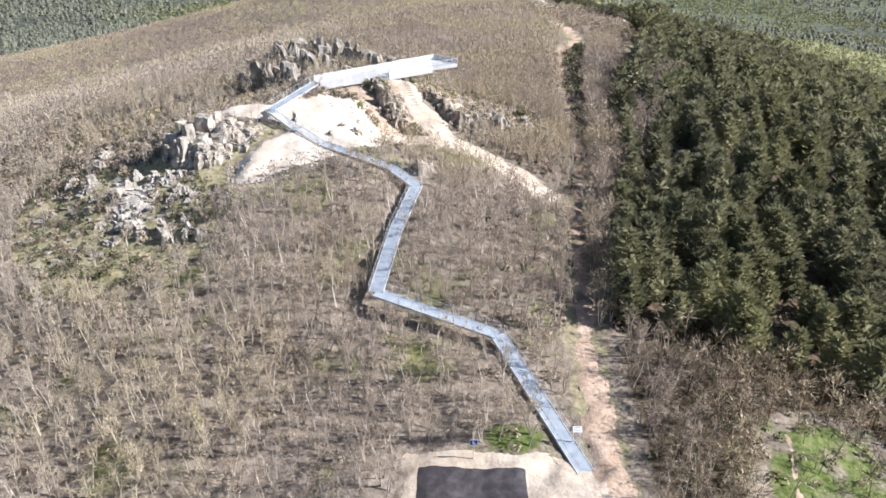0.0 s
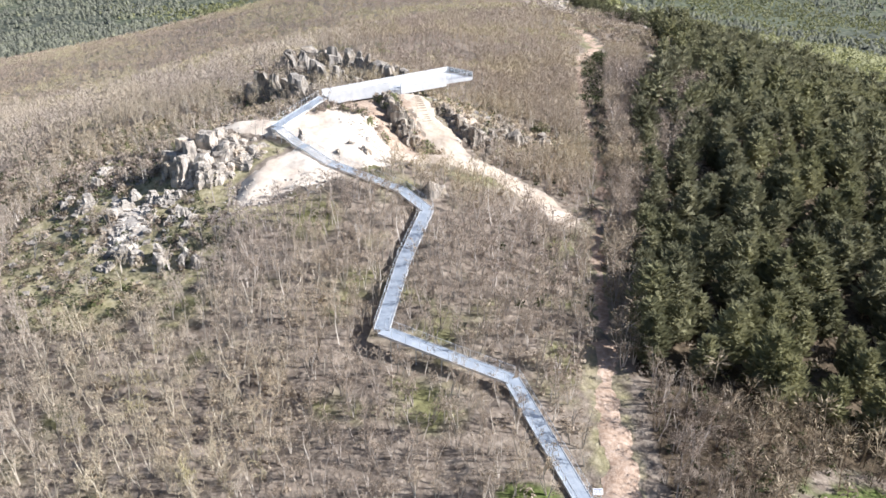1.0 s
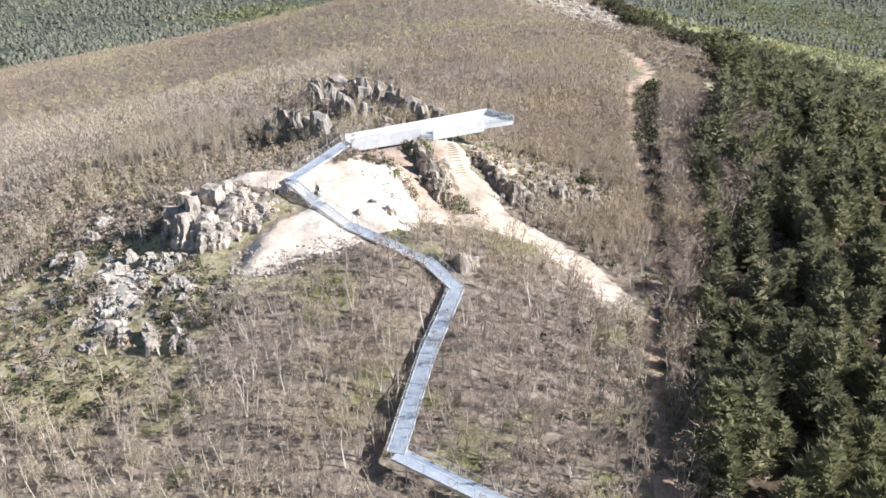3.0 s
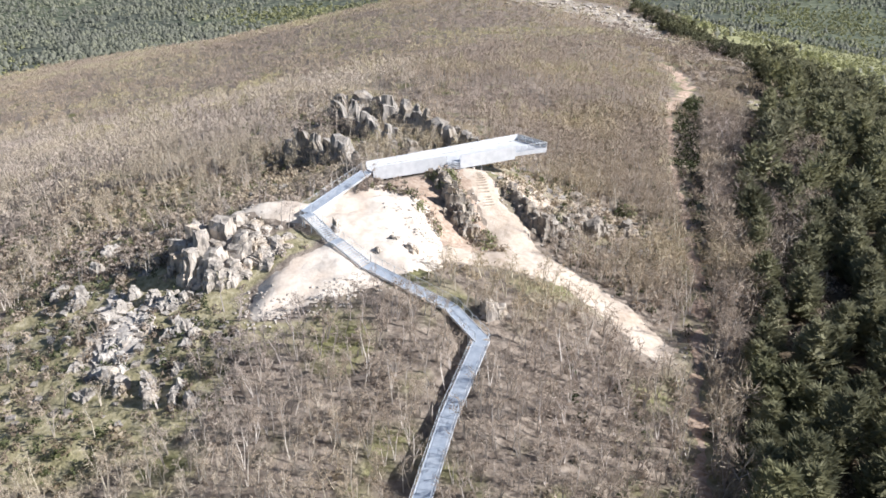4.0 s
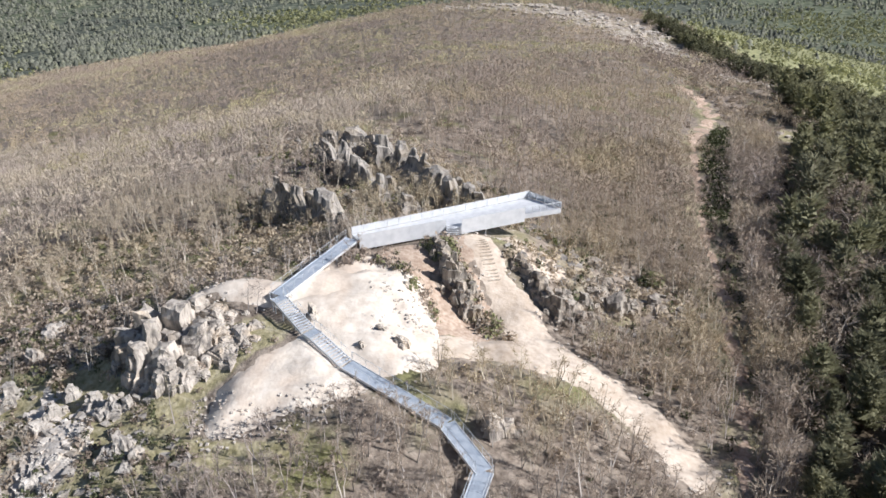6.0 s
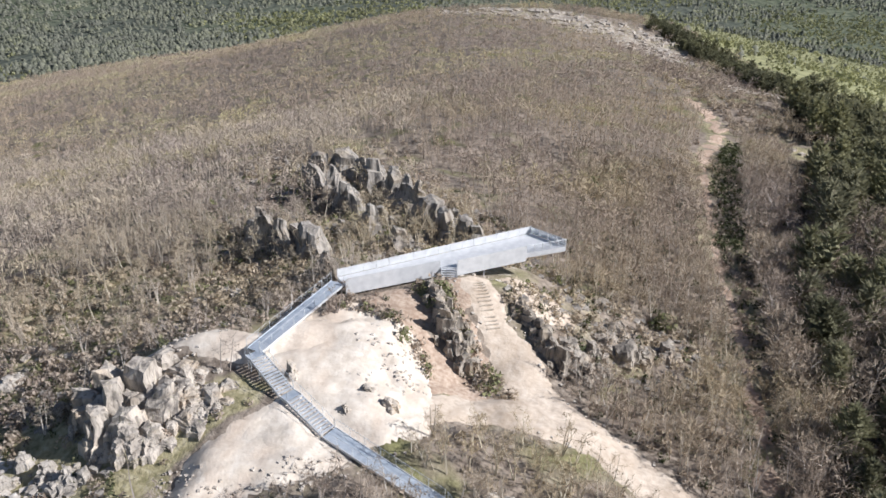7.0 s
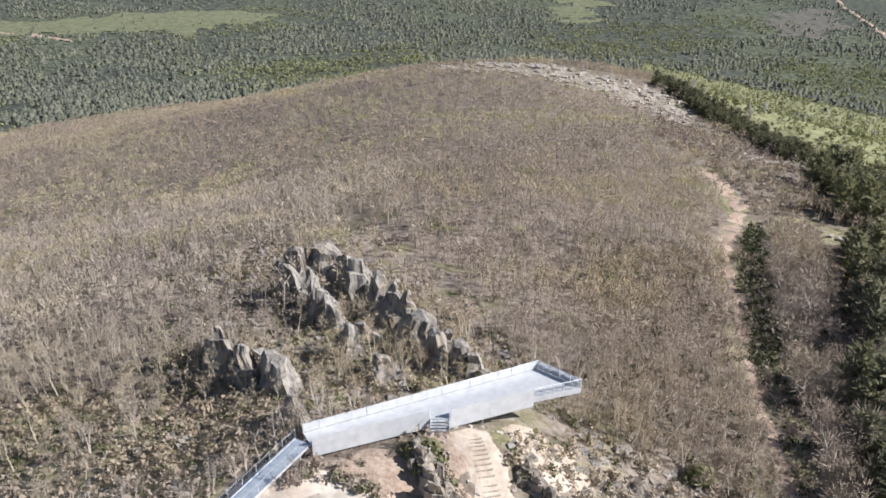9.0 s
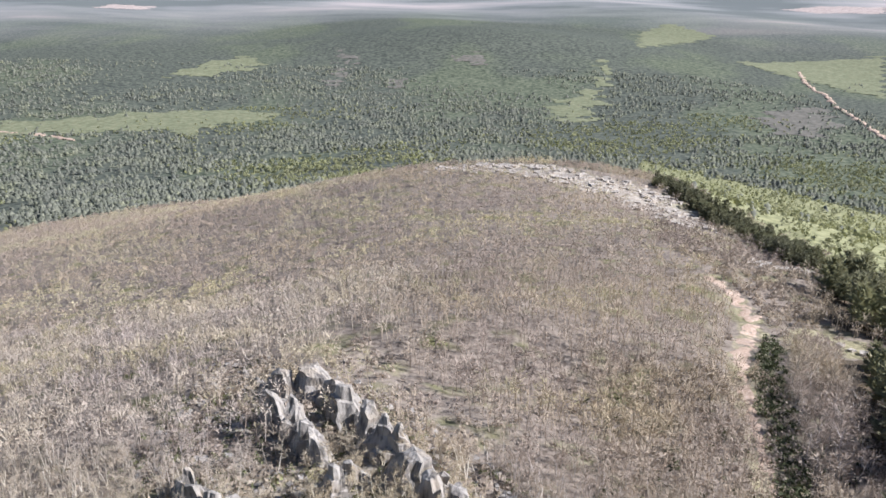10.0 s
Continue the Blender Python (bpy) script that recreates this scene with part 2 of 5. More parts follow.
WALK = [(15.3, 71.6, 3.9), (6.9, 93.1, 7.2), (-8.9, 100.4, 9.0), (-7.0, 117.3, 9.7), (-4.3, 131.8, 10.3), (-8.8, 137.9, 10.9), (-21.0, 145.0, 12.4)]
STAIRS = [(-21.0, 145.0, 12.4), (-26.4, 149.0, 13.8), (-31.5, 153.8, 15.2)]
RAMP = [(-31.5, 154.2, 15.2), (-25.4, 169.4, 15.4)]
LOOKOUT_AXIS = [(-24.6, 169.8, 15.4), (-1.5, 182.5, 15.4)]
WAYS = [[p[:2] for p in WALK], [p[:2] for p in STAIRS], [p[:2] for p in RAMP]]


def under_ways(x, y, z):
    """Keeps the ground clear below the decks and the lookout."""
    for line, usual in ((WALK, 0.5), (STAIRS, 0.5), (RAMP, 0.3), (LOOKOUT_AXIS, 1.7)):
        for (ax, ay, az), (bx, by, bz) in zip(line, line[1:]):
            gap = 1.8 if line is WALK and 98 < ay < 130 else usual
            dx, dy = bx - ax, by - ay
            s = np.clip(((x - ax) * dx + (y - ay) * dy) / (dx * dx + dy * dy), 0, 1)
            d = np.hypot(x - ax - s * dx, y - ay - s * dy)
            clear = gap if line is not WALK else np.where((az < 5) & (s < 0.25), 0.12 + gap * s * 3.5, gap)
            z = np.minimum(z, az + s * (bz - az) - clear + 0.45 * np.maximum(d - 1.3, 0))
    return z


def land(x, y):
    x, y = np.asarray(x, float), np.asarray(y, float)
    z = PLAIN + 0 * x
    for cx, cy, sx, sy, high in BROAD + KNOLLS:
        z = z + high * np.exp(-((x - cx) / sx) ** 2 - ((y - cy) / sy) ** 2)
    far = np.clip((np.hypot(x, y - 180) - 900) / 2500, 0, 1)
    z = z + far * 12 * (np.sin(x / 310 + 1) * np.sin(y / 420) + np.sin(x / 170 + y / 260)) * np.clip(1.6 - far, 0, 1)
    return under_ways(x, y, z + ripple(x, y) * np.clip((700 - np.hypot(x + 15, y - 180)) / 350, 0, 1))


def smooth(v, lo, hi):
    s = np.clip((np.asarray(v, float) - lo) / (hi - lo), 0, 1)
    return s * s * (3 - 2 * s)


def inside(poly, x, y):
    """Signed distance to a closed outline: positive within it."""
    x, y = np.asarray(x, float), np.asarray(y, float)
    far, odd = np.full(x.shape, 1e9), np.zeros(x.shape, bool)
    for (ax, ay), (bx, by) in zip(poly, poly[1:] + poly[:1]):
        dx, dy = bx - ax, by - ay
        s = np.clip(((x - ax) * dx + (y - ay) * dy) / (dx * dx + dy * dy), 0, 1)
        far = np.minimum(far, np.hypot(x - ax - s * dx, y - ay - s * dy))
        cross = ((ay > y) != (by > y)) & (x < ax + (y - ay) * dx / (dy if dy else 1e-9))
        odd ^= cross
    return np.where(odd, far, -far)


def along(line, x, y):
    """Distance to an open line."""
    x, y = np.asarray(x, float), np.asarray(y, float)
    far = np.full(x.shape, 1e9)
    for (ax, ay), (bx, by) in zip(line, line[1:]):
        dx, dy = bx - ax, by - ay
        s = np.clip(((x - ax) * dx + (y - ay) * dy) / (dx * dx + dy * dy), 0, 1)
        far = np.minimum(far, np.hypot(x - ax - s * dx, y - ay - s * dy))
    return far


# plan outlines, in metres
SPOIL_UP = [(-48, 156), (-40, 157.2), (-36.6, 158.6), (-33.6, 159), (-30.4, 164.2), (-27.2, 169.8), (-26.2, 169.2), (-26.6, 166.5), (-26.9, 164.4), (-26.9, 162.9), (-23.7, 163), (-21.6, 164.2), (-18.5, 162.7), (-16, 161.5), (-14.6, 160.2), (-13.2, 157.6), (-13, 152.4), (-17.4, 149.6), (-21, 149), (-23.6, 149.8), (-26.6, 151.5), (-31, 153.4), (-38, 154)]
SPOIL_LOW = [(-35, 141.6), (-32.6, 143.4), (-29.3, 146.6), (-26.8, 149.4), (-23.3, 148.5), (-20.1, 147.2), (-16.2, 148), (-12.6, 150.5), (-12.3, 147.6), (-15.8, 143.9), (-19.2, 140.7), (-24, 138.4), (-28.6, 136.2), (-31.4, 134.9), (-33.6, 134.4), (-35.4, 137)]
ROAD = [(-24, 146.5), (-21.5, 149.4), (-17.4, 150.4), (-13, 153.2), (-9.5, 156.5), (-5.7, 157.6), (-2.5, 158.4), (0, 153), (-1, 150.6), (-4.2, 151), (-9, 150), (-14.5, 146.4), (-18.7, 143.2), (-21.5, 142)]
BARE = [(-6, 178.5), (-1.5, 180.5), (3, 178), (4, 173.6), (0.5, 170.4), (-2.6, 171.5), (-4.4, 174.5)]
ACCESS = [(-11, 171.4), (-10.4, 174), (-6.6, 176.6), (-5.1, 172.7), (-3.8, 168.9), (-1.2, 166.2), (1, 163.6), (2.7, 161), (4, 158.5), (7.2, 155.9), (11.2, 154), (16.2, 149.8), (21.5, 141), (18.2, 136), (12.6, 144.2), (8.6, 147.6), (5.8, 150.2), (2.1, 150.8), (-2, 151), (-5, 153.5), (-4.8, 160.5), (-6, 163.5), (-7.2, 165.9), (-7.7, 168.2), (-9, 170.6)]
SCREE = [(-17.7, 167.6), (-13.2, 165), (-10.8, 162.2), (-7.8, 158.7), (-9, 155.6), (-12.7, 153.2), (-13.6, 160), (-15.3, 162.4), (-18.1, 164.6)]
PARKING = [(-4.5, 75.2), (11, 74), (16, 73), (19, 66), (-5, 60)]
TRACK = [(18.2, 50), (17.8, 68), (17.7, 78.5), (17.9, 85), (18.2, 93), (19.6, 106), (20.7, 118), (22, 131), (24.6, 146), (26.8, 158.7), (28, 180), (29.4, 206), (32, 234), (33.4, 247), (34.8, 262), (37.2, 273), (42, 287.5), (45.2, 299.5), (46.0, 310), (44.6, 318), (42.8, 326.5), (40.6, 331)]
BREAK = [(28.5, 178), (31, 198), (34, 223), (38, 252), (46.5, 290)]
MEADOW = [(-72, 160), (-58, 156), (-50, 150), (-46, 140), (-40, 136), (-36, 130), (-34, 122), (-38, 114), (-48, 108), (-58, 110), (-68, 122), (-74, 140)]
TURF = [(-45, 143), (-41, 148), (-35, 151.5), (-28, 151), (-30, 147.4), (-36, 141.6), (-36, 134), (-28, 134), (-22, 136), (-24, 131), (-36, 128), (-44, 132)]
CRAGLAND = [(-64, 262), (-46, 246), (-30, 236), (-14, 216), (-4, 200), (4, 186), (16, 182), (24, 176), (18, 168), (8, 163), (0, 170), (-14, 178), (-28, 176), (-36, 162), (-48, 160), (-72, 168), (-76, 156), (-56, 146), (-44, 182), (-56, 206), (-60, 236)]
HEATHLAND = [(-80, 150), (-52, 150), (-40, 156), (-34, 160), (-29, 172), (-36, 182), (-46, 186), (-62, 190), (-88, 188), (-94, 165)]
PINES = [(22.3, 97), (24.8, 117), (27.5, 132), (31, 146), (34, 160), (35.5, 175), (38, 195), (42.5, 215), (49, 240), (53, 262), (57, 280), (70, 276), (74, 290), (66, 302), (67, 330), (75, 350), (84, 352), (98, 340), (105, 320), (125, 290), (140, 265), (170, 230), (170, 56), (95, 66), (70, 74), (57, 82), (53, 85), (46, 88), (37, 91), (30, 92)]
SHOULDER = [(48, 300), (60, 300), (64, 330), (74, 348), (70, 372), (52, 420), (40, 440), (36, 400), (44, 340)]
OPEN_SLOPE = [(49, 291), (57, 283), (71, 272), (76, 281), (64, 298), (54, 300)]
OVERGROWN = [(-27, 165), (-27, 168), (-22.6, 167.2), (-18.6, 165.8), (-15.2, 163.4), (-12.6, 160.6), (-12.2, 157.5), (-13.6, 158.6), (-15.2, 161.4), (-18.3, 163.3), (-21.4, 164.8), (-24, 163.6), (-26.6, 163.4)]
WHITE_PATCHES = [[(-55.2, 138.5), (-52.5, 137.2), (-49.3, 133.6), (-49.5, 131.6), (-49.6, 129.3), (-52.1, 127.8), (-53.8, 129.2), (-54.7, 132.1), (-54.2, 134.6)], [(-51.2, 142), (-48.8, 140.3), (-49.2, 137.4), (-49.2, 134), (-51, 135), (-51.7, 138.1)], [(-57.6, 144), (-55.2, 142.2), (-56.2, 139.1), (-58, 137.6), (-58.2, 140.6)]]
SPOIL_FOOT = [(-32, 140), (-27.5, 149), (-33, 155), (-30, 163), (-25, 167.5), (-20, 166), (-14, 163), (-11, 155), (-11, 148), (-16, 143), (-22, 139.5), (-28, 137)]
GLADE = [(33, 70), (36, 78), (38, 81), (45, 84), (51, 82), (53, 70), (45, 60), (30, 60)]
RIDGE = [(-40, 536), (-10, 514), (18, 492), (36, 484), (52, 470), (62, 452)]
FORECOURT = [(-27, 171), (-24, 168), (-12, 174), (-4, 176), (4, 172), (8, 164), (0, 158), (-8, 152), (-14, 152), (-12, 160), (-18, 164), (-26, 164)]
MIXED = [(28, 148), (30, 185), (34, 202), (44, 226), (56, 239), (64, 231), (54, 196), (47, 176), (40, 156), (34, 144)]
STRIP = [(-46, 264), (-38, 265), (-28, 251), (-16, 231), (-8, 216), (-11, 210), (-20, 223), (-31, 238), (-40, 249)]
FOOTPATH = [(39.4, 81.5), (39.2, 78), (38.2, 72), (37, 62)]
DITCH = [(20.3, 66), (20.2, 76), (20.3, 84), (20.6, 94)]

# ---- makers ----
class Geo:
    """Gathers corners and faces of one mesh."""

    def __init__(self):
        self.v, self.f, self.m = [], [], []

    def add(self, verts, faces, mat=0):
        n = len(self.v)
        self.v += [tuple(p) for p in verts]
        self.f += [tuple(n + i for i in f) for f in faces]
        self.m += [mat] * len(faces)
        return self

    def beam(self, a, b, wide, high, up=(0, 0, 1), drop=0.0):
        """A bar from a to b; its section hangs by drop below the line."""
        a, b, up = Vector(a), Vector(b), Vector(up)
        d = (b - a).normalized()
        side = d.cross(up).normalized() * wide / 2
        top = side.cross(d).normalized()
        lo, hi = top * (-high / 2 - drop), top * (high / 2 - drop)
        c = [p + s + t for p in (a, b) for s in (-side, side) for t in (lo, hi)]
        return self.add(c, [(0, 1, 3, 2), (4, 6, 7, 5), (0, 4, 5, 1), (2, 3, 7, 6), (1, 5, 7, 3), (0, 2, 6, 4)])

    def rod(self, a, b, r, sides=6, tip=None):
        a, b = Vector(a), Vector(b)
        d = (b - a).normalized()
        u = d.orthogonal().normalized()
        w = d.cross(u)
        ring = [(u * math.cos(k * 2 * math.pi / sides) + w * math.sin(k * 2 * math.pi / sides)) for k in range(sides)]
        v = [a + q * r for q in ring] + [b + q * (r if tip is None else tip) for q in ring]
        f = [(k, (k + 1) % sides, sides + (k + 1) % sides, sides + k) for k in range(sides)]
        return self.add(v, f + [tuple(range(sides - 1, -1, -1)), tuple(range(sides, 2 * sides))])

    def slab(self, outline, lo, hi):
        n = len(outline)
        v = [(x, y, lo) for x, y in outline] + [(x, y, hi) for x, y in outline]
        return self.add(v, [tuple(range(n - 1, -1, -1)), tuple(range(n, 2 * n))] + [(k, (k + 1) % n, n + (k + 1) % n, n + k) for k in range(n)])

    def mesh(self, name, *mats, shade=False):
        me = bpy.data.meshes.new(name)
        me.from_pydata(self.v, [], self.f)
        for m in mats:
            me.materials.append(m)
        if any(self.m):
            me.polygons.foreach_set("material_index", self.m)
        me.polygons.foreach_set("use_smooth", [shade] * len(self.f))
        me.update()
        return me


def part(name, geo, material, parent, label=""):
    me = geo if isinstance(geo, bpy.types.Mesh) else geo.mesh(name, material)
    ob = new(name, me)
    ob.parent = parent
    return tagged(ob, label) if label else ob


def thing(name, label, category, group="", kind="", at=None):
    ob = new(name)
    if at is not None:
        ob.matrix_basis = at
    return tagged(ob, label, category, group, kind)


def fast_mesh(name, verts, tris, mats, index=None):
    """A mesh of triangles from arrays."""
    me = bpy.data.meshes.new(name)
    me.vertices.add(len(verts))
    me.vertices.foreach_set("co", np.ascontiguousarray(verts, np.float32).ravel())
    me.loops.add(len(tris) * 3)
    me.loops.foreach_set("vertex_index", np.ascontiguousarray(tris, np.int32).ravel())
    me.polygons.add(len(tris))
    me.polygons.foreach_set("loop_start", np.arange(0, len(tris) * 3, 3, dtype=np.int32))
    for m in mats:
        me.materials.append(m)
    if index is not None:
        me.polygons.foreach_set("material_index", np.ascontiguousarray(index, np.int32))
    me.polygons.foreach_set("use_smooth", np.zeros(len(tris), bool))
    me.update(calc_edges=True)
    return me


# ---- ground ----
def graded(fine_lo, fine_hi, step, mid_lo, mid_hi, mid, far_lo, far_hi):
    v = list(np.arange(fine_lo, fine_hi, step)) + list(np.arange(fine_hi, mid_hi, mid))
    s, p = mid, mid_hi
    while p < far_hi:
        v.append(p)
        s = min(s * 1.17, 45) if p < 2600 else s * 1.3
        p += s
    v.append(far_hi)
    lo = list(np.arange(fine_lo - mid, mid_lo, -mid))
    s, p = mid, mid_lo
    while p > far_lo:
        lo.append(p)
        s = min(s * 1.17, 45) if p > -1800 else s * 1.3
        p -= s
    lo.append(far_lo)
    return np.array(lo[::-1] + v)


BELT = [(54, 516), (68, 478), (75, 440), (76, 395), (76, 358)]
SCRUB = [(62, 530), (84, 480), (88, 440), (90, 400), (92, 360), (104, 346), (112, 324), (130, 296), (146, 270), (176, 234), (420, 140), (700, 400), (420, 760), (280, 850), (225, 917), (186, 973), (140, 1034), (104, 1080), (70, 800)]


def scrubland(x, y):
    """How far a place lies in the pale scrub beyond the pine belt."""
    return smooth(inside(SCRUB, x, y), -3, 7)


def hill_edge(x, y):
    """Metres beyond the last oaks of the hill."""
    return np.hypot(x + 15, y - 180) - 440 - 160 * smooth(-np.asarray(x), 90, 300)


def build_ground():
    gx = graded(-80, 52, 1.1, -260, 240, 5, -7000, 7000)
    gy = graded(64, 262, 1.1, 0, 640, 5, -3000, 9000)
    x, y = np.meshgrid(gx, gy)
    z = land(x, y)
    w, h = len(gx), len(gy)
    k = (np.arange(h - 1)[:, None] * w + np.arange(w - 1)[None]).ravel()
    tris = np.concatenate([np.stack([k, k + 1, k + w + 1], 1), np.stack([k, k + w + 1, k + w], 1)])
    me = fast_mesh("ground", np.stack([x, y, z], -1).reshape(-1, 3), tris, [GROUND])
    me.polygons.foreach_set("use_smooth", np.ones(len(tris), bool))
    r = np.hypot(x + 15, y - 180)
    zones = {
        "grass": np.maximum.reduce([0.38 * smooth(inside(STRIP, x, y), -4, 3), 0.55 * smooth(inside(HEATHLAND, x, y), -4, 4), 0.8 * smooth(inside(OPEN_SLOPE, x, y), -2, 2), smooth(inside(MEADOW, x, y), -4, 3), smooth(inside(TURF, x, y), -2, 2), 0.42 * smooth(inside(CRAGLAND, x, y), -2, 6),
                                    smooth(-along(TRACK, x, y), -5, -2) * 0.5, smooth(-along(BREAK, x, y), -4, -2) * 0.5]),
        # first term: dark green by the glade, with pine shade in its colour
        "lush": np.maximum.reduce([0.42 * smooth(x, 22, 25) * (1 - smooth(y, 88, 94)) * (1 - smooth(x, 66, 76)), smooth(inside(GLADE, x, y), -5, 4) * 0.62, 0.35 * smooth(-along(BREAK, x, y), -3.4, -1.5), 0.7 * smooth(-np.hypot((x - 40) / 2, y - 414), -6, -3), 0.6 * smooth(-np.hypot(x - 26, y - 70), -4, -1), 0.75 * smooth(-np.hypot((x - 8) / 1.6, y - 76.5), -4, -1)]),
        "pale": np.maximum.reduce([smooth(-along(RIDGE, x, y), -26, -10) * 0.55, smooth(-np.hypot((x - 64) / 1.8, y - 352), -6, -3) * 0.6, smooth(inside(CRAGLAND, x, y), 0, 9) * 0.45,
                                   smooth(-np.hypot((x + 52) / 1.2, (y - 131) / 1.6), -6, -2) * 0.8]),
        "plain": np.maximum(smooth(hill_edge(x, y), -10, 60), scrubland(x, y)),
        "scrub": scrubland(x, y),
        # needle floor under pines; round the glade, brown litter with shade put in
        "dark_floor": np.maximum(smooth(inside(PINES, x, y), -2, 2) * np.where(inside(MIXED, x, y) > 0, 0.6, 1.0), 0.95 * smooth(x, 21, 24) * (1 - smooth(y, 92, 97)) * smooth(-inside(GLADE, x, y), -1, 3)),
        # fades in by distance, so the plain turns haze-grey farther out
        "hazy_fields": smooth(r, 1900, 3500) * smooth(np.hypot((x + 160) / 620, (y - 2350) / 480), 0.85, 1.1),
    }
    for name, value in zones.items():
        me.attributes.new(name, "FLOAT", "POINT").data.foreach_set("value", np.ascontiguousarray(value, np.float32).ravel())
    return tagged(new("ground", me), "wooded hill with leaf litter, grass and a wide plain behind", "ground", kind="structure")


ground = build_ground()


def heaped(outline, heap, x, y, z):
    """Height of a tipped heap: from its rim it rises at the slope of loose stone, and stops short of the spur road."""
    d = np.minimum(inside(outline, x, y), -inside(ROAD, x, y)) + 0.5 * ripple(x, y, 2.1)
    top = heap(x, y) + 0.22 * ripple(x, y, 2.0) + 0.15 * ripple(x + 40, y, 3.6)
    return under_ways(x, y, np.maximum(z, np.minimum(top, z + np.maximum(d, 0) * 0.45)))


def drape(name, outline, material, label, category, step=0.6, lift=0.06, heap=None, rough=0.5, wave=2.1):
    """A sheet of soil laid over the ground within an outline, with a ragged edge. heap(x, y, d) adds height d metres in from the edge."""
    xs = np.arange(min(p[0] for p in outline) - 2, max(p[0] for p in outline) + 2, step)
    ys = np.arange(min(p[1] for p in outline) - 2, max(p[1] for p in outline) + 2, step)
    x, y = np.meshgrid(xs, ys)
    d = inside(outline, x, y) + rough * 2.2 * ripple(x, y, wave)
    z = land(x, y) + np.where(d > 0, lift * np.clip(d / 0.8, 0, 1), np.maximum(d, -0.6 if step < 2 else -6) * 0.35)
    if heap:
        z = heaped(outline, heap, x, y, z)
    w = len(xs)
    keep = d > -step * 0.9
    cell = keep[:-1, :-1] & keep[1:, :-1] & keep[:-1, 1:] & keep[1:, 1:]
    j, i = np.nonzero(cell)
    k = j * w + i
    tris = np.concatenate([np.stack([k, k + 1, k + w + 1], 1), np.stack([k, k + w + 1, k + w], 1)])
    used, back = np.unique(tris, return_inverse=True)
    me = fast_mesh(name, np.stack([x, y, z], -1).reshape(-1, 3)[used], back.reshape(-1, 3), [material])
    me.polygons.foreach_set("use_smooth", np.ones(len(tris), bool))
    return tagged(new(name, me), label, category, kind="structure")


def ribbon(line, wide):
    """The outline of a band round a line."""
    left, right = [], []
    for k, (x, y) in enumerate(line):
        ax, ay = line[max(k - 1, 0)]
        bx, by = line[min(k + 1, len(line) - 1)]
        n = math.hypot(bx - ax, by - ay)
        w = wide(x, y) if callable(wide) else wide
        ox, oy = -(by - ay) / n * w / 2, (bx - ax) / n * w / 2
        left.append((x + ox, y + oy))
        right.append((x - ox, y - oy))
    return left + right[::-1]


def spoil_top(x, y):
    """A tipped heap: a crest below the ramp, falling towards the spur road with shallow gullies."""
    far = np.abs(y - np.interp(x, [-42, -33, -28, -17], [156.2, 157, 161.4, 160.8]))
    gully = np.sin(0.9 * x + 0.25 * y + 0.8 * np.sin(0.35 * y))
    return np.interp(x, [-44, -36, -30, -17], [12.6, 14.9, 15.2, 14.2]) - 0.28 * np.maximum(far - 1.2, 0) + (0.10 + 0.025 * np.minimum(far, 8)) * gully


def bench_top(x, y):
    """A levelled tongue with a low bank along its upper side."""
    return 12.3 + 0.055 * (x + 21) + 0.03 * (y - 138) + 0.15 * np.sin(0.5 * x - 0.9 * y) + 0.5 * np.exp(-((y - 146 - 0.5 * (x + 30)) / 1.6) ** 2)


def surface(x, y):
    """Top of the ground with its heaps."""
    z = land(x, y) + 0.08
    return heaped(SPOIL_LOW, bench_top, x, y, heaped(SPOIL_UP, spoil_top, x, y, z))


drape("spoil_foot", SPOIL_FOOT, WHITE_SOIL, "trampled white quartzite gravel round the stair", "spoil", lift=0.16, rough=0.8)
drape("spoil_heap", SPOIL_UP, WHITE_SOIL, "bright white heap of crushed quartzite below the lookout", "spoil heap", heap=spoil_top)
drape("spoil_bench", SPOIL_LOW, WHITE_SOIL, "white levelled bench of crushed stone", "spoil heap", heap=bench_top, lift=0.08)
for outline in WHITE_PATCHES:
    drape("pale_scree", outline, PALE_SOIL, "whitish stony scree between the outcrops on the meadow", "scree", lift=0.07, rough=1.1, wave=3.0)
drape("access_path", ACCESS, TAN_SOIL, "pale tan gravel path leading up to the lookout", "path", lift=0.10)
drape("spur_road", ROAD, TAN_SOIL, "pale gravel spur road joining spoil bench and path", "path", lift=0.12)
drape("bare_brow", BARE, TAN_SOIL, "bare tan earth on the brow below the lookout", "bare earth", lift=0.12, rough=0.9)
drape("bare_slope", [(-9.6, 153.2), (-4.4, 153), (-4.4, 160), (-5.6, 163.6), (-7.2, 166.2), (-9.6, 168), (-11.6, 165), (-9.4, 159)], RED_SOIL, "bare reddish-tan slope at the foot of the rock wall", "bare earth", lift=0.10, rough=0.7)
drape("bare_bank", [(-23, 168), (-13, 173.4), (-10, 174.2), (-9, 170), (-10.6, 166), (-14, 164.2), (-18, 165.6), (-22, 166.6)], RED_SOIL, "bare pinkish-brown bank below the lookout", "bare earth", lift=0.09, rough=0.9)
drape("scree", SCREE, RED_SOIL, "reddish earth scree beside the spoil heap", "scree", lift=0.12)
drape("dirt_track", ribbon(TRACK, lambda x, y: 3.0 if y < 96 else 3.5 if y > 262 else 1.9), TRACK_SOIL, "reddish dirt track along the edge of the pines", "track", step=0.9, lift=0.10, rough=0.7)
drape("track_mouth", ribbon([(18.2, 50), (17.6, 68), (17.6, 78.5), (17.9, 85), (18.2, 91)], lambda x, y: 4.8 - max(0, y - 70) * 0.1), TRACK_SOIL, "pale gravel where the track meets the car park", "track", lift=0.13, rough=0.6)
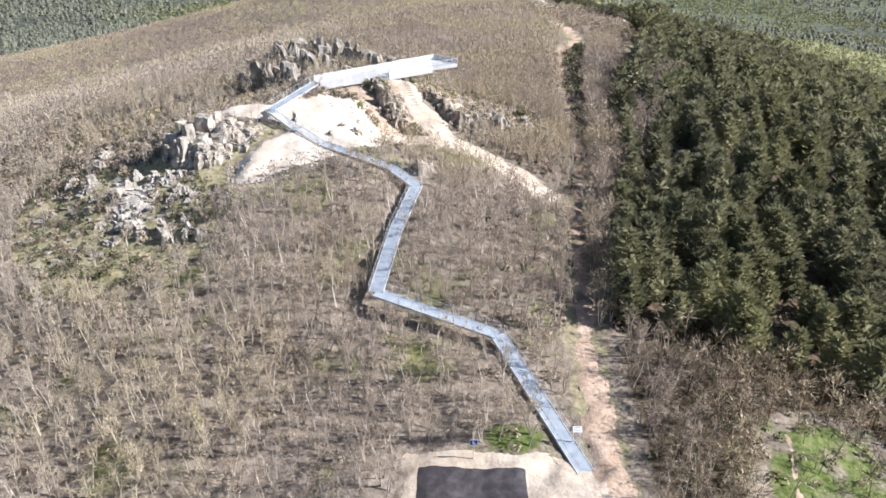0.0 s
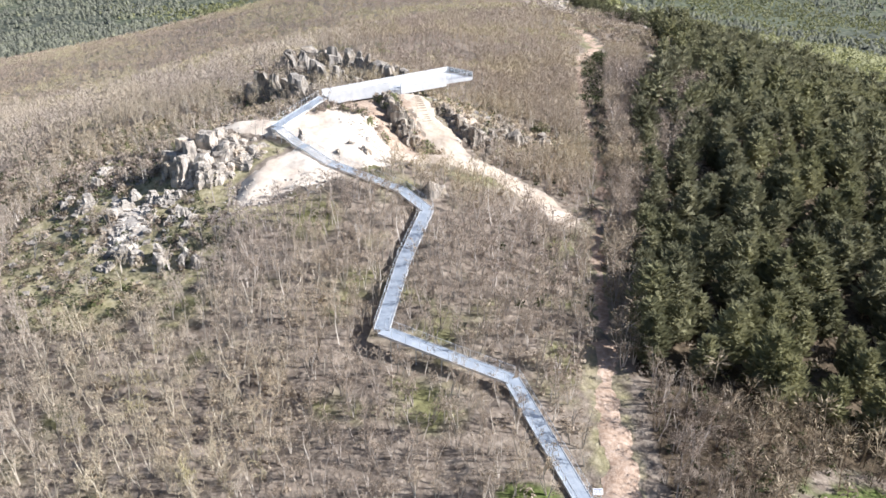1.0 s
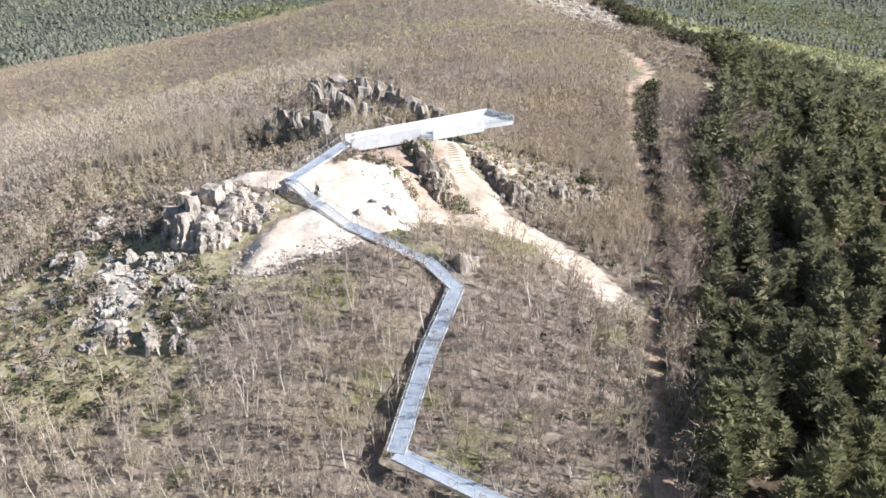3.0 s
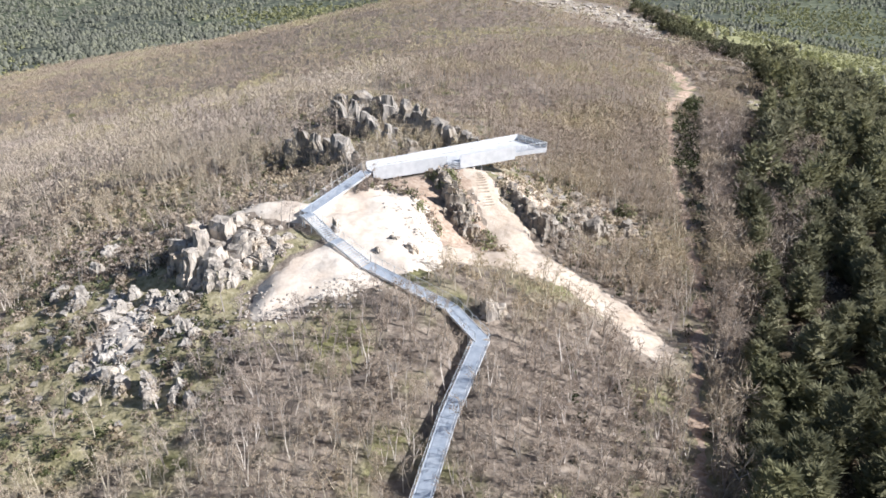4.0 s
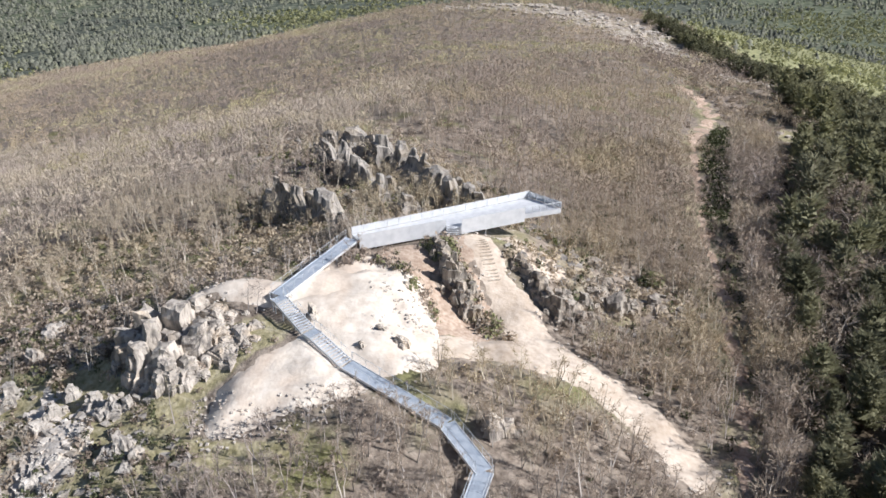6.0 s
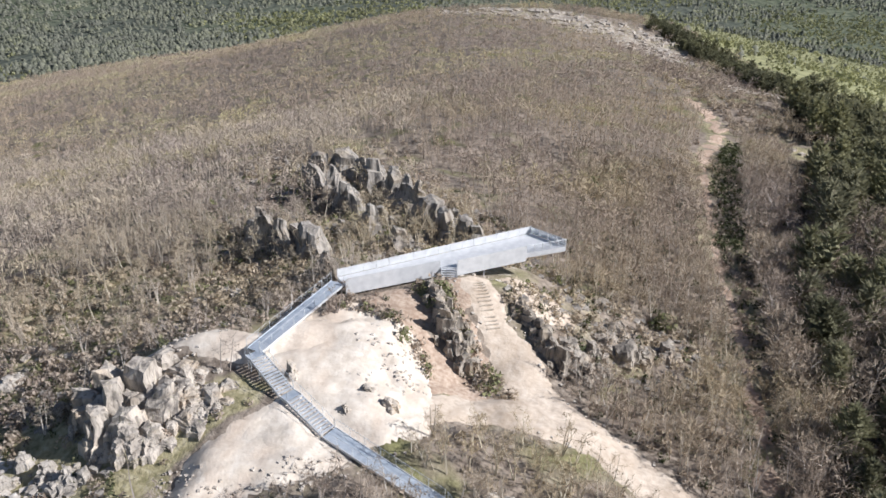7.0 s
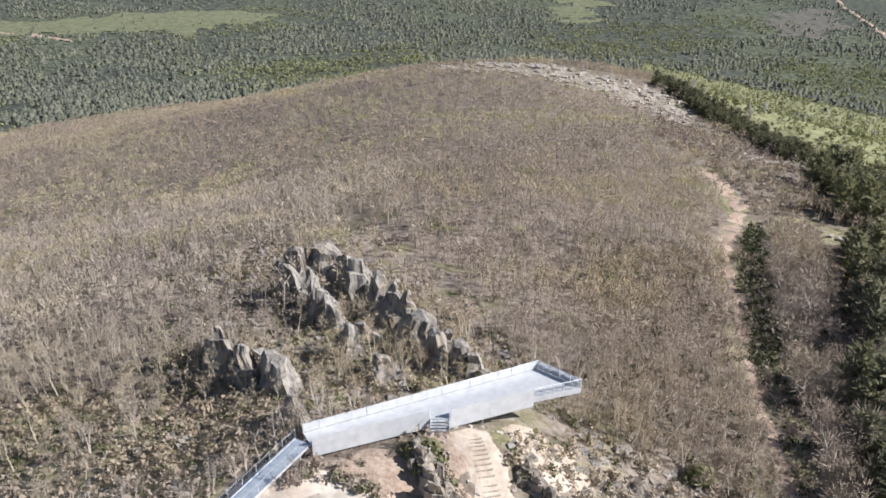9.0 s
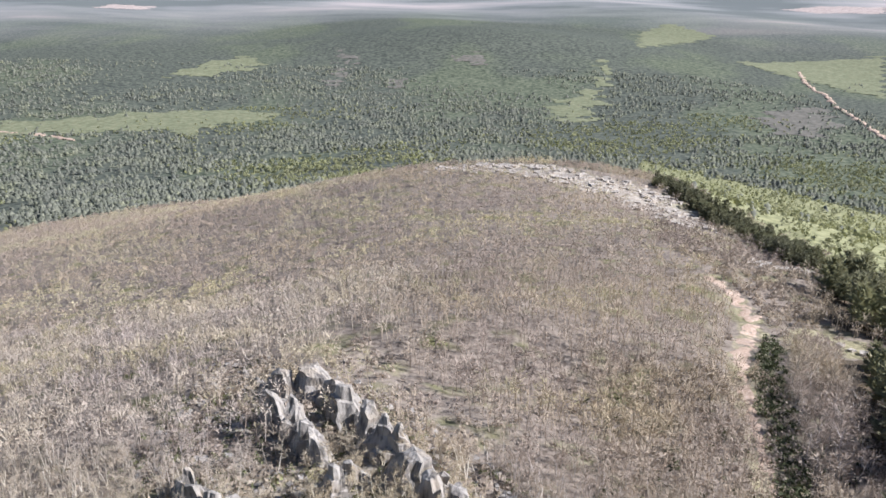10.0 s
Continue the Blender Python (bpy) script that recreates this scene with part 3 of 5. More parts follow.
drape("parking_apron", PARKING, TAN_SOIL, "pale gravel apron round the car park", "car park", lift=0.14)
drape("car_park", [(-3.2, 73.2), (9.3, 72.3), (9.6, 62), (-3.6, 62)], ASPHALT, "dark asphalt parking bay", "car park", step=0.3, lift=0.22, rough=0.02)


# far meadows and a farm track on the plain
FAR_MEADOW = soil("far_meadow", (0.17, 0.19, 0.11), (0.22, 0.235, 0.14), (0.28, 0.285, 0.175), 9.0, 0.02)
FAR_HEATH = soil("far_heath", (0.13, 0.13, 0.11), (0.18, 0.17, 0.145), (0.23, 0.215, 0.18), 9.0, 0.02)
FAR_FIELD = soil("far_pinkish_field", (0.40, 0.33, 0.30), (0.50, 0.42, 0.385), (0.58, 0.50, 0.46), 14.0, 0.02)
FAR_PATCHES = (
        ([(-820, 1215), (-667, 1289), (-586, 1352), (-474, 1378), (-386, 1370), (-383, 1307), (-442, 1265), (-457, 1201), (-534, 1217), (-615, 1190), (-800, 1150)], FAR_MEADOW, "pale meadow among the far pine woods"),
        ([(106, 1944), (125, 1833), (112, 1699), (80, 1586), (99, 1530), (63, 1441), (78, 1342), (16, 1355), (-2, 1452), (6, 1503), (48, 1588), (90, 1697), (102, 1813)], FAR_MEADOW, "winding pale clearing through the far forest"),
        ([(315, 1452), (379, 1530), (435, 1517), (412, 1384), (351, 1298), (295, 1306)], FAR_HEATH, "dull purple-brown heath on the plain"),
        ([(-680, 1634), (-683, 1748), (-648, 1870), (-588, 1905), (-542, 1766), (-602, 1677)], FAR_MEADOW, "olive clearing in the far woods"),
        ([(-452, 1992), (-393, 1908), (-358, 1690), (-362, 1590), (-386, 1621), (-388, 1741), (-412, 1872)], FAR_HEATH, "long strip of pale heath in the far woods"),
        ([(-282, 1699), (-252, 1715), (-226, 1654), (-258, 1615)], FAR_HEATH, "small bare clearing in the far pine forest"),
        ([(-188, 1887), (-135, 1926), (-106, 1869), (-148, 1806)], FAR_HEATH, "small pale clearing on the wooded rise"),
        ([(392, 2046), (531, 2100), (737, 2171), (560, 1640), (480, 1800)], FAR_MEADOW, "open grassland on the far plain"),
        ([(243, 2591), (351, 2813), (438, 2520), (316, 2357), (198, 2119)], FAR_MEADOW, "green field far out on the plain"),
        ([(-1479, 2947), (-1494, 3118), (-1358, 3154), (-1327, 3015)], FAR_FIELD, "pinkish bare field far out on the plain"),
        ([(817, 3471), (976, 3562), (1198, 3533), (1128, 3325), (925, 3368)], FAR_FIELD, "pinkish ploughed field near the horizon"))
CLEARINGS = [p[0] for p in FAR_PATCHES]
for k, (outline, mat, label) in enumerate(FAR_PATCHES):
    drape("far_clearing", outline, mat, label, "meadow", step=6, lift=0.8, rough=22 if k < 7 else 14, wave=0.3)
drape("far_track", ribbon([(440, 1225), (444, 1305), (448, 1379), (451, 1461), (452, 1555), (468, 1666), (462, 1700), (469, 1791), (495, 1940)], 7), TRACK_SOIL, "pale farm track across the plain", "track", step=2, lift=1.6, rough=2.5, wave=0.6)
drape("far_track", ribbon([(-740, 1200), (-700, 1191), (-668, 1186), (-630, 1172), (-593, 1150)], 7), TRACK_SOIL, "bare reddish track beside the far meadow", "track", step=2, lift=1.6, rough=3, wave=0.6)
drape("footpath", ribbon(FOOTPATH, 0.55), TRACK_SOIL, "narrow trodden footpath across the green glade", "path", step=0.3, lift=0.05, rough=0.25)

# ---- metal walkway ----
def railing(owner, a, b, high=1.1, gap=2.0, wires=3, stout=0.035):
    a, b = Vector(a), Vector(b)
    n = max(2, round((b - a).length / gap) + 1)
    for k in range(n):
        p = a.lerp(b, k / (n - 1))
        part("post", Geo().beam(p, p + Vector((0, 0, high)), stout, stout, up=(b - a)), GALV, owner)
    part("handrail", Geo().rod(a + Vector((0, 0, high)), b + Vector((0, 0, high)), stout * 0.6), GALV, owner)
    for k in range(wires):
        h = high * (k + 0.6) / (wires + 0.3)
        part("rail_wire", Geo().rod(a + Vector((0, 0, h)), b + Vector((0, 0, h)), stout * 0.2, 4), GALV, owner)


def section(a, b, wide=2.0, steps=False, label="galvanised steel walkway section with plate deck and wire railings"):
    a, b = Vector(a), Vector(b)
    flat = Vector((b.x - a.x, b.y - a.y, 0)).normalized()
    side = Vector((flat.y, -flat.x, 0))
    own = thing("walkway_section", label, "walkway", "walkway sections")
    d = (b - a)
    n = max(1, round(d.length / (0.45 if steps else 1.5)))
    for k in range(n):
        p, q = a + d * (k / n), a + d * ((k + 1) / n)
        if steps:
            h = a.z + (b.z - a.z) * (k + 1) / n
            p, q = Vector((p.x, p.y, h)), Vector((q.x, q.y, h))
            part("tread", Geo().beam(p, p.lerp(q, 0.72), wide - 0.2, 0.05, drop=0.025), GALV, own)
        else:
            g = d.normalized() * 0.006
            part("deck_plate", Geo().beam(p + g, q - g, wide - 0.16, 0.04, drop=0.02), DECKING, own)
    for s in (-1, 1):
        e = side * s * (wide / 2 - 0.05)
        part("stringer", Geo().beam(a + e, b + e, 0.08, 0.32, drop=0.10), GALV, own)
        railing(own, a + e + Vector((0, 0, 0.06)), b + e + Vector((0, 0, 0.06)))
    m = max(2, round(d.length / 3.2))
    for k in range(m):
        c = a.lerp(b, (k + 0.5) / m)
        for s in (-1, 1):
            e = c + side * s * (wide / 2 - 0.15)
            low = float(land(e.x, e.y)) - 0.25
            if low < e.z - 0.3:
                part("leg", Geo().beam((e.x, e.y, low), (e.x, e.y, e.z - 0.2), 0.09, 0.09, up=flat), GALV, own)
    return own


for k in range(len(WALK) - 1):
    section(WALK[k], WALK[k + 1])
for k in range(len(STAIRS) - 1):
    a, b = Vector(STAIRS[k]), Vector(STAIRS[k + 1])
    d = (b - a).normalized()
    section(a + Vector((d.x, d.y, 0)) * 0.2, Vector((b.x - d.x * 1.2, b.y - d.y * 1.2, b.z)), 1.9, True, "galvanised steel stair flight over the white spoil")
    section((b.x - d.x * 1.2, b.y - d.y * 1.2, b.z), b, 1.9, label="small steel landing between stair flights")
section(RAMP[0], RAMP[1], 2.0, label="steel walkway section leading onto the lookout deck")

# ---- lookout platform ----
FRONT = [(-24.2, 168.6), (-13.1, 174.7), (-10.9, 175.0), (-2.2, 180.0), (3.0, 182.5)]
BACK = [(-25.7, 170.7), (-1.85, 185.7)]
DECK_Z, TOP_Z, LOW_Z = 15.4, 16.5, 14.2


def lookout():
    own = thing("lookout_platform", "pale steel lookout platform with solid panels and a cantilevered end", "lookout platform")
    outline = FRONT + BACK[::-1]
    part("deck", Geo().slab(outline, DECK_Z - 0.08, DECK_Z), PANEL, own)

    def wall(name, a, b, lo, hi, thick=0.06, mat=PANEL):
        a, b = Vector((*a, (lo + hi) / 2)), Vector((*b, (lo + hi) / 2))
        return part(name, Geo().beam(a, b, thick, hi - lo), mat, own)
    wall("parapet_panel", FRONT[0], FRONT[1], LOW_Z, TOP_Z)
    wall("parapet_panel", FRONT[2], FRONT[3], LOW_Z, TOP_Z)
    wall("fascia", FRONT[1], FRONT[2], LOW_Z, DECK_Z - 0.1)
    wall("fascia", FRONT[3], FRONT[4], LOW_Z + 0.5, DECK_Z - 0.09)
    wall("fascia", BACK[0], BACK[1], LOW_Z + 0.2, DECK_Z - 0.09)
    wall("fascia", FRONT[4], BACK[1], LOW_Z + 0.5, DECK_Z - 0.09)
    # back parapet of pale mesh panels, each between two posts; barred rail and glazed end
    n = 16
    for k in range(n):
        p, q = [[BACK[0][i] * (1 - s) + BACK[1][i] * s for i in (0, 1)] for s in ((k + 0.03) / n, (k + 0.97) / n)]
        wall("mesh_panel", p, q, DECK_Z + 0.06, TOP_Z - 0.06, 0.02, MESH)
    railing(own, (*BACK[0], DECK_Z), (*BACK[1], DECK_Z), 1.1, 1.75, 0, 0.06)
    railing(own, (*FRONT[3], DECK_Z), (*FRONT[4], DECK_Z), 1.1, 1.1, 5, 0.07)
    railing(own, (*FRONT[4], DECK_Z), (*BACK[1], DECK_Z), 1.1, 1.4, 0, 0.05)
    for k in range(4):
        p, q = [[FRONT[4][i] * (1 - s) + BACK[1][i] * s for i in (0, 1)] for s in ((k + 0.04) / 4, (k + 0.96) / 4)]
        wall("glass_pane", p, q, DECK_Z + 0.08, TOP_Z - 0.08, 0.02, GLASS)
    for s in (0.08, 0.35, 0.62):
        x, y = [BACK[0][i] * (1 - s) + BACK[1][i] * s for i in (0, 1)]
        fx, fy = [FRONT[0][i] * (1 - s) + FRONT[4][i] * s for i in (0, 1)]
        for px, py in ((x + .4, y - .6), (fx - .3, fy + .6)):
            part("column", Geo().beam((px, py, float(land(px, py)) - .3), (px, py, LOW_Z + .3), 0.2, 0.2, up=(1, 0, 0)), GALV, own)
    return own


lookout()

# platform stair, earth steps, signs
def lookout_stair():
    own = thing("lookout_stair", "short steel stair from the lookout down to the path", "stair")
    a, b = Vector((*FRONT[1], 0)), Vector((*FRONT[2], 0))
    mid, d = (a + b) / 2, (b - a).normalized()
    out = Vector((d.y, -d.x, 0))
    if out.y > 0:
        out = -out
    low = float(land(mid.x + out.x * 2.4, mid.y + out.y * 2.4)) + 0.1
    n = max(4, round((DECK_Z - low) / 0.18))
    for k in range(n):
        p = mid + out * (0.12 + 0.28 * k)
        z = DECK_Z - (k + 1) * (DECK_Z - low) / n
        part("tread", Geo().beam(p - d * 0.95 + Vector((0, 0, z)), p + d * 0.95 + Vector((0, 0, z)), 0.26, 0.05), GALV, own)
    foot = mid + out * (0.12 + 0.28 * n)
    for s in (-1, 1):
        e = d * s * 1.0
        p, q = mid + e + Vector((0, 0, DECK_Z - 0.1)), foot + e + Vector((0, 0, low - 0.05))
        part("stringer", Geo().beam(p, q, 0.06, 0.28), GALV, own)
        railing(own, p + Vector((0, 0, 0.1)), q + Vector((0, 0, 0.1)), 1.0, 1.0, 2, 0.045)
    return foot


foot = lookout_stair()


def earth_steps():
    own = thing("earth_steps", "earth steps edged with pale timber on the gravel path", "steps")
    a, b = Vector((-8.2, 173.2, 0)), Vector((-5.4, 166.6, 0))
    d = (b - a).normalized()
    side = Vector((d.y, -d.x, 0))
    for k in range(13):
        p = a.lerp(b, (k + 0.5 * (k > 8)) / 13.5)
        wide = 0.85
        z = float(land(p.x, p.y)) + 0.16
        part("riser_board", Geo().beam(p - side * wide + Vector((0, 0, z)), p + side * wide + Vector((0, 0, z)), 0.10, 0.2), TIMBER, own)


earth_steps()


def post_sign(x, y, label, face, wide, high, top, legs, board, slope=0.0):
    """A board on posts; slope leans its face back towards the sky."""
    z = float(land(x, y)) + 0.1
    own = thing("sign_post" if legs == 1 else "notice_board", label, "sign")
    up = Vector((0, math.sin(slope), math.cos(slope)))
    out = Vector((0, -math.cos(slope), math.sin(slope)))
    mid = Vector((x, y, z + top)) - up * high / 2 + out * 0.07
    for k in range(legs):
        ox = (k - (legs - 1) / 2) * wide * 0.8
        part("post", Geo().rod((x + ox, y, z - 0.4), (x + ox, y, mid.z + up.z * high * 0.3), 0.05), GALV, own)
    side = Vector((wide / 2, 0, 0))
    plate = part("panel", Geo().beam(mid - side, mid + side, 0.03, high, up=up), face, own)
    g = Geo()
    for bx, bz, bw, bh in board:
        p = mid + up * high * (0.5 - bz) + out * 0.022
        g.beam(p + side * 2 * (bx - bw / 2), p + side * 2 * (bx + bw / 2), 0.01, bh * high, up=up)
    part("marking", g, SIGN_WHITE if face is SIGN_BLUE else SIGN_BLUE, plate)


post_sign(3.3, 73.6, "blue parking sign with a white mark on a steel post", SIGN_BLUE, 0.9, 0.85, 2.7, 1, [(0, .04, 1, .07), (0, .96, 1, .07), (-.47, .5, .06, .9), (.47, .5, .06, .9), (-.05, .3, .16, .22), (0.0, .55, .34, .16), (.08, .74, .4, .12)])
post_sign(14.7, 75.8, "white notice board on steel posts beside the walkway", SIGN_WHITE, 1.0, 0.65, 2.6, 2, [(0, .2, .8, .06), (-.1, .45, .6, .05), (0, .7, .7, .05)], 0.8)


# ---- rocks ----
def crag(x, y, wide, high, yaw, material, seed, label, fin=1.0, taper=0.0, name="crag", group="crags"):
    """An outcrop of jointed quartzite: upright blocks of uneven height, stepped and split, leaning one way."""
    r = random.Random(seed)
    g = Geo()
    lean_x, lean_y = r.uniform(-0.16, 0.04), r.uniform(-0.10, 0.10)
    off = Vector((seed * 7.31, seed * 3.77, seed * 1.93))
    for k in range(4 + int(wide * 1.2)):
        out = 0.0 if k == 0 else r.uniform(0.25, 0.85) * wide
        turn = r.uniform(0, 2 * math.pi)
        ox, oy = out * math.cos(turn) * (0.75 / fin), out * math.sin(turn) * 0.8 * fin
        size = wide * (0.72 + 2.4 * taper if k == 0 else r.uniform(0.34, 0.6))
        tall = high * ((1.05 if k == 0 else r.uniform(0.5, 1.0) - 2 * taper) - 0.45 * out / wide)
        corners = r.randint(4, 6)
        start = r.uniform(0, 6.28)
        ring = []
        for c in range(corners):
            a = start + (c + r.uniform(-0.28, 0.28)) * 2 * math.pi / corners
            q = size * r.uniform(0.8, 1.15)
            ring.append((q * math.cos(a) / math.sqrt(fin), q * math.sin(a) * math.sqrt(fin)))
        fine = []
        for c in range(corners):
            (ax, ay), (bx, by) = ring[c], ring[(c + 1) % corners]
            fine.append((ax, ay))
            for f in (0.36, 0.70):
                dent = 1 - r.uniform(-0.05, 0.16)
                fine.append(((ax + (bx - ax) * f) * dent, (ay + (by - ay) * f) * dent))
        tip_x, tip_y = r.uniform(-0.5, 0.25) * tall / wide, r.uniform(-0.35, 0.35) * tall / wide
        levels = [(-1.2, 1.08), (0.0, 1.03)]
        grow, h = 1.0, 0.0
        while h < 0.9:
            h += r.uniform(0.16, 0.3)
            grow *= r.uniform(0.85, 0.97) - (taper if k == 0 else taper * 0.3)
            levels.append((min(h, 1.0), grow))
            if r.random() < 0.35 and h < 0.85:
                grow *= r.uniform(0.68, 0.86)
                levels.append((min(h + 0.03, 1.0), grow))
        n, v = len(fine), []
        for f, w in levels:
            z = f * tall if f > 0 else f
            sx, sy = r.uniform(-0.06, 0.06) * size, r.uniform(-0.06, 0.06) * size
            for px, py in fine:
                jog = w * (1 + r.uniform(-0.07, 0.07))
                qx, qy = px * jog + sx, py * jog + sy
                slant = max(f, 0) ** 2 * (tip_x * qx + tip_y * qy) * 0.9
                c = Vector((ox + qx + lean_x * max(z, 0), oy + qy + lean_y * max(z, 0), z + slant))
                c += noise.noise_vector(c * (0.9 / wide ** 0.5) + off) * 0.16 * wide ** 0.7 + noise.noise_vector(c * 1.9 + off) * 0.16
                v.append((c.x, c.y, c.z if f > 0 else z))
        top = [v[-n + c] for c in range(n)]
        v.append((sum(p[0] for p in top) / n, sum(p[1] for p in top) / n, sum(p[2] for p in top) / n + r.uniform(0.02, 0.14) * size))
        faces = []
        for lv in range(len(levels) - 1):
            for c in range(n):
                a, b = lv * n + c, lv * n + (c + 1) % n
                faces += [(a, b, b + n), (a, b + n, a + n)]
        last = (len(levels) - 1) * n
        faces += [(last + c, last + (c + 1) % n, len(v) - 1) for c in range(n)]
        g.add(v, faces)
    ob = new(name, g.mesh(name, material))
    ob.matrix_basis = pose(x, y, float(surface(x, y)) - 0.1, 0, 0, yaw)
    return tagged(ob, label, "rock", group)


WEST = [(-48.3, 147.5, 3.2, 3.6), (-46.0, 149.5, 3.6, 4.4), (-44.5, 146.5, 3.8, 5.0), (-42.3, 149.8, 3.8, 5.0), (-41.0, 152.6, 3.0, 3.6), (-44.8, 143.4, 2.8, 4.6), (-41.8, 143.4, 3.4, 4.8), (-39.3, 147.6, 3.8, 4.6),
        (-37.0, 148.4, 3.0, 3.8), (-36.2, 145.4, 2.8, 2.8), (-39.2, 143.2, 2.6, 3.2), (-34.4, 148.4, 2.4, 2.2), (-33.2, 150.2, 1.6, 2.2), (-38.6, 151.6, 3.0, 2.8)]
OUTER = [(-65.0, 158.2, 2.8, 2.6), (-63.4, 151.1, 2.7, 3.4), (-62.3, 143.3, 2.6, 3.7), (-49.9, 140.6, 2.0, 2.6), (-47.0, 139.4, 2.4, 2.6), (-45.5, 139.6, 1.6, 2.2),
         (-53.5, 142.1, 1.6, 2.7), (-54.2, 139.3, 2.0, 3.1), (-42.8, 132.4, 2.8, 3.2), (-40.8, 131.4, 2.2, 1.6), (-44.4, 131.9, 2.2, 1.6), (-54.9, 136.5, 2.4, 3.1)]
SLABS = [(-48.8, 135.3, 2.6, 1.5), (-50.0, 131.8, 2.8, 1.4), (-52.1, 132.1, 2.5, 1.4), (-49.8, 128.9, 2.6, 1.4), (-51.4, 129.6, 2.2, 1.2), (-47.6, 133.8, 1.8, 1.2), (-51.0, 126.6, 2.4, 1.2), (-48.6, 126.4, 2.0, 1.2)]
LOWER = [(-44.0, 123.4, 2.1, 4.0), (-47.6, 124.1, 2.1, 2.0), (-49.5, 125.2, 2.2, 2.4), (-51.8, 122.9, 2.2, 1.6), (-41.1, 125.6, 1.1, 1.9), (-39.7, 123.0, 1.7, 1.9),
         (-37.4, 120.2, 2.0, 2.7), (-42.9, 121.1, 1.7, 3.0), (-39.4, 120.2, 1.3, 2.2), (-34.9, 131.2, 1.1, 1.0), (-32.2, 129.3, 1.0, 0.8), (-58.8, 132.5, 1.6, 1.7), (-55.5, 128, 1.5, 1.2), (-60.5, 138, 1.7, 1.5), (-66.5, 146, 2.2, 2.0)]
EAST = [(-14.0, 170.5, 1.5, 2.6), (-12.7, 169.1, 1.7, 3.4), (-12.0, 167.3, 1.8, 4.0), (-10.9, 167.9, 1.4, 3.0), (-10.9, 165.4, 1.8, 4.4), (-9.7, 165.9, 1.5, 3.8), (-9.6, 163.6, 1.7, 4.0), (-8.5, 164.1, 1.4, 3.2),
        (-8.7, 161.7, 1.5, 2.8), (-7.4, 162.0, 1.3, 2.4), (-7.0, 160.2, 1.3, 1.7), (-5.7, 160.0, 1.0, 1.2),
        (-2.4, 171.0, 1.6, 2.4), (-1.2, 169.8, 1.8, 2.8), (0.0, 168.8, 1.9, 3.0), (1.0, 167.6, 2.0, 3.6), (2.1, 166.4, 2.0, 3.6), (3.2, 165.4, 2.1, 3.8), (4.6, 165.4, 2.1, 4.0), (6.0, 164.8, 1.8, 3.0), (7.6, 166.0, 1.6, 2.8)]
BROW = [(3.1, 168.0, 2.6, 3.4), (6.9, 169.7, 2.4, 3.2), (8.9, 172.5, 2.4, 2.8), (11.4, 170.8, 2.5, 4.2), (16.9, 174.0, 2.2, 3.2), (10.0, 176.5, 2.8, 2.2), (13.6, 172.2, 2.0, 2.2), (5.6, 167.2, 2.0, 2.6), (8.5, 183.1, 2.8, 1.8)]
REAR = [(-53.5, 242.1, 1.6, 1.9), (-49.8, 238.0, 1.4, 1.5), (-47.3, 234.1, 1.7, 1.8), (-42.8, 229.4, 4.4, 4.7), (-37.3, 229.1, 4.8, 5.3), (-33.7, 225.7, 3.0, 4.7), (-29.5, 219.4, 4.2, 6.0), (-25.8, 212.7, 3.4, 6.0), (-22.5, 209.4, 5.2, 5.8),
        (-19.8, 207.2, 3.6, 5.4), (-17.5, 200.8, 4.0, 5.8), (-15.2, 195.0, 3.6, 5.0), (-13.3, 196.6, 3.8, 5.4), (-11.1, 192.8, 3.8, 4.8), (-9.6, 191.0, 3.3, 4.0), (-8.0, 190.2, 2.4, 2.6)]
BEHIND = [(-40.2, 219.0, 4.0, 5.6), (-36.4, 214.8, 3.6, 5.6), (-33.1, 210.1, 3.4, 5.4), (-31.2, 207.2, 2.6, 4.4), (-26.9, 196.6, 3.2, 5.6), (-25.9, 201.5, 3.8, 3.6), (-20.9, 191.2, 3.6, 3.2), (-43.5, 195.0, 3.8, 5.6), (-40.6, 191.6, 3.8, 6.0),
          (-38.2, 190.0, 3.8, 5.4), (-35.9, 190.3, 3.3, 4.2), (-32.9, 186.4, 3.3, 4.6), (-28.5, 176.4, 2.6, 3.8)]
FEW = [(-26.5, 151.8, 1.2, 1.8), (-15.6, 149.9, 1.7, 1.2), (-19.9, 148.1, 1.1, 0.8), (-18.1, 151.2, 1.2, 0.8), (-3.6, 138.6, 2.6, 2.4), (-2.2, 139.0, 2.0, 1.8)]
seed = 11
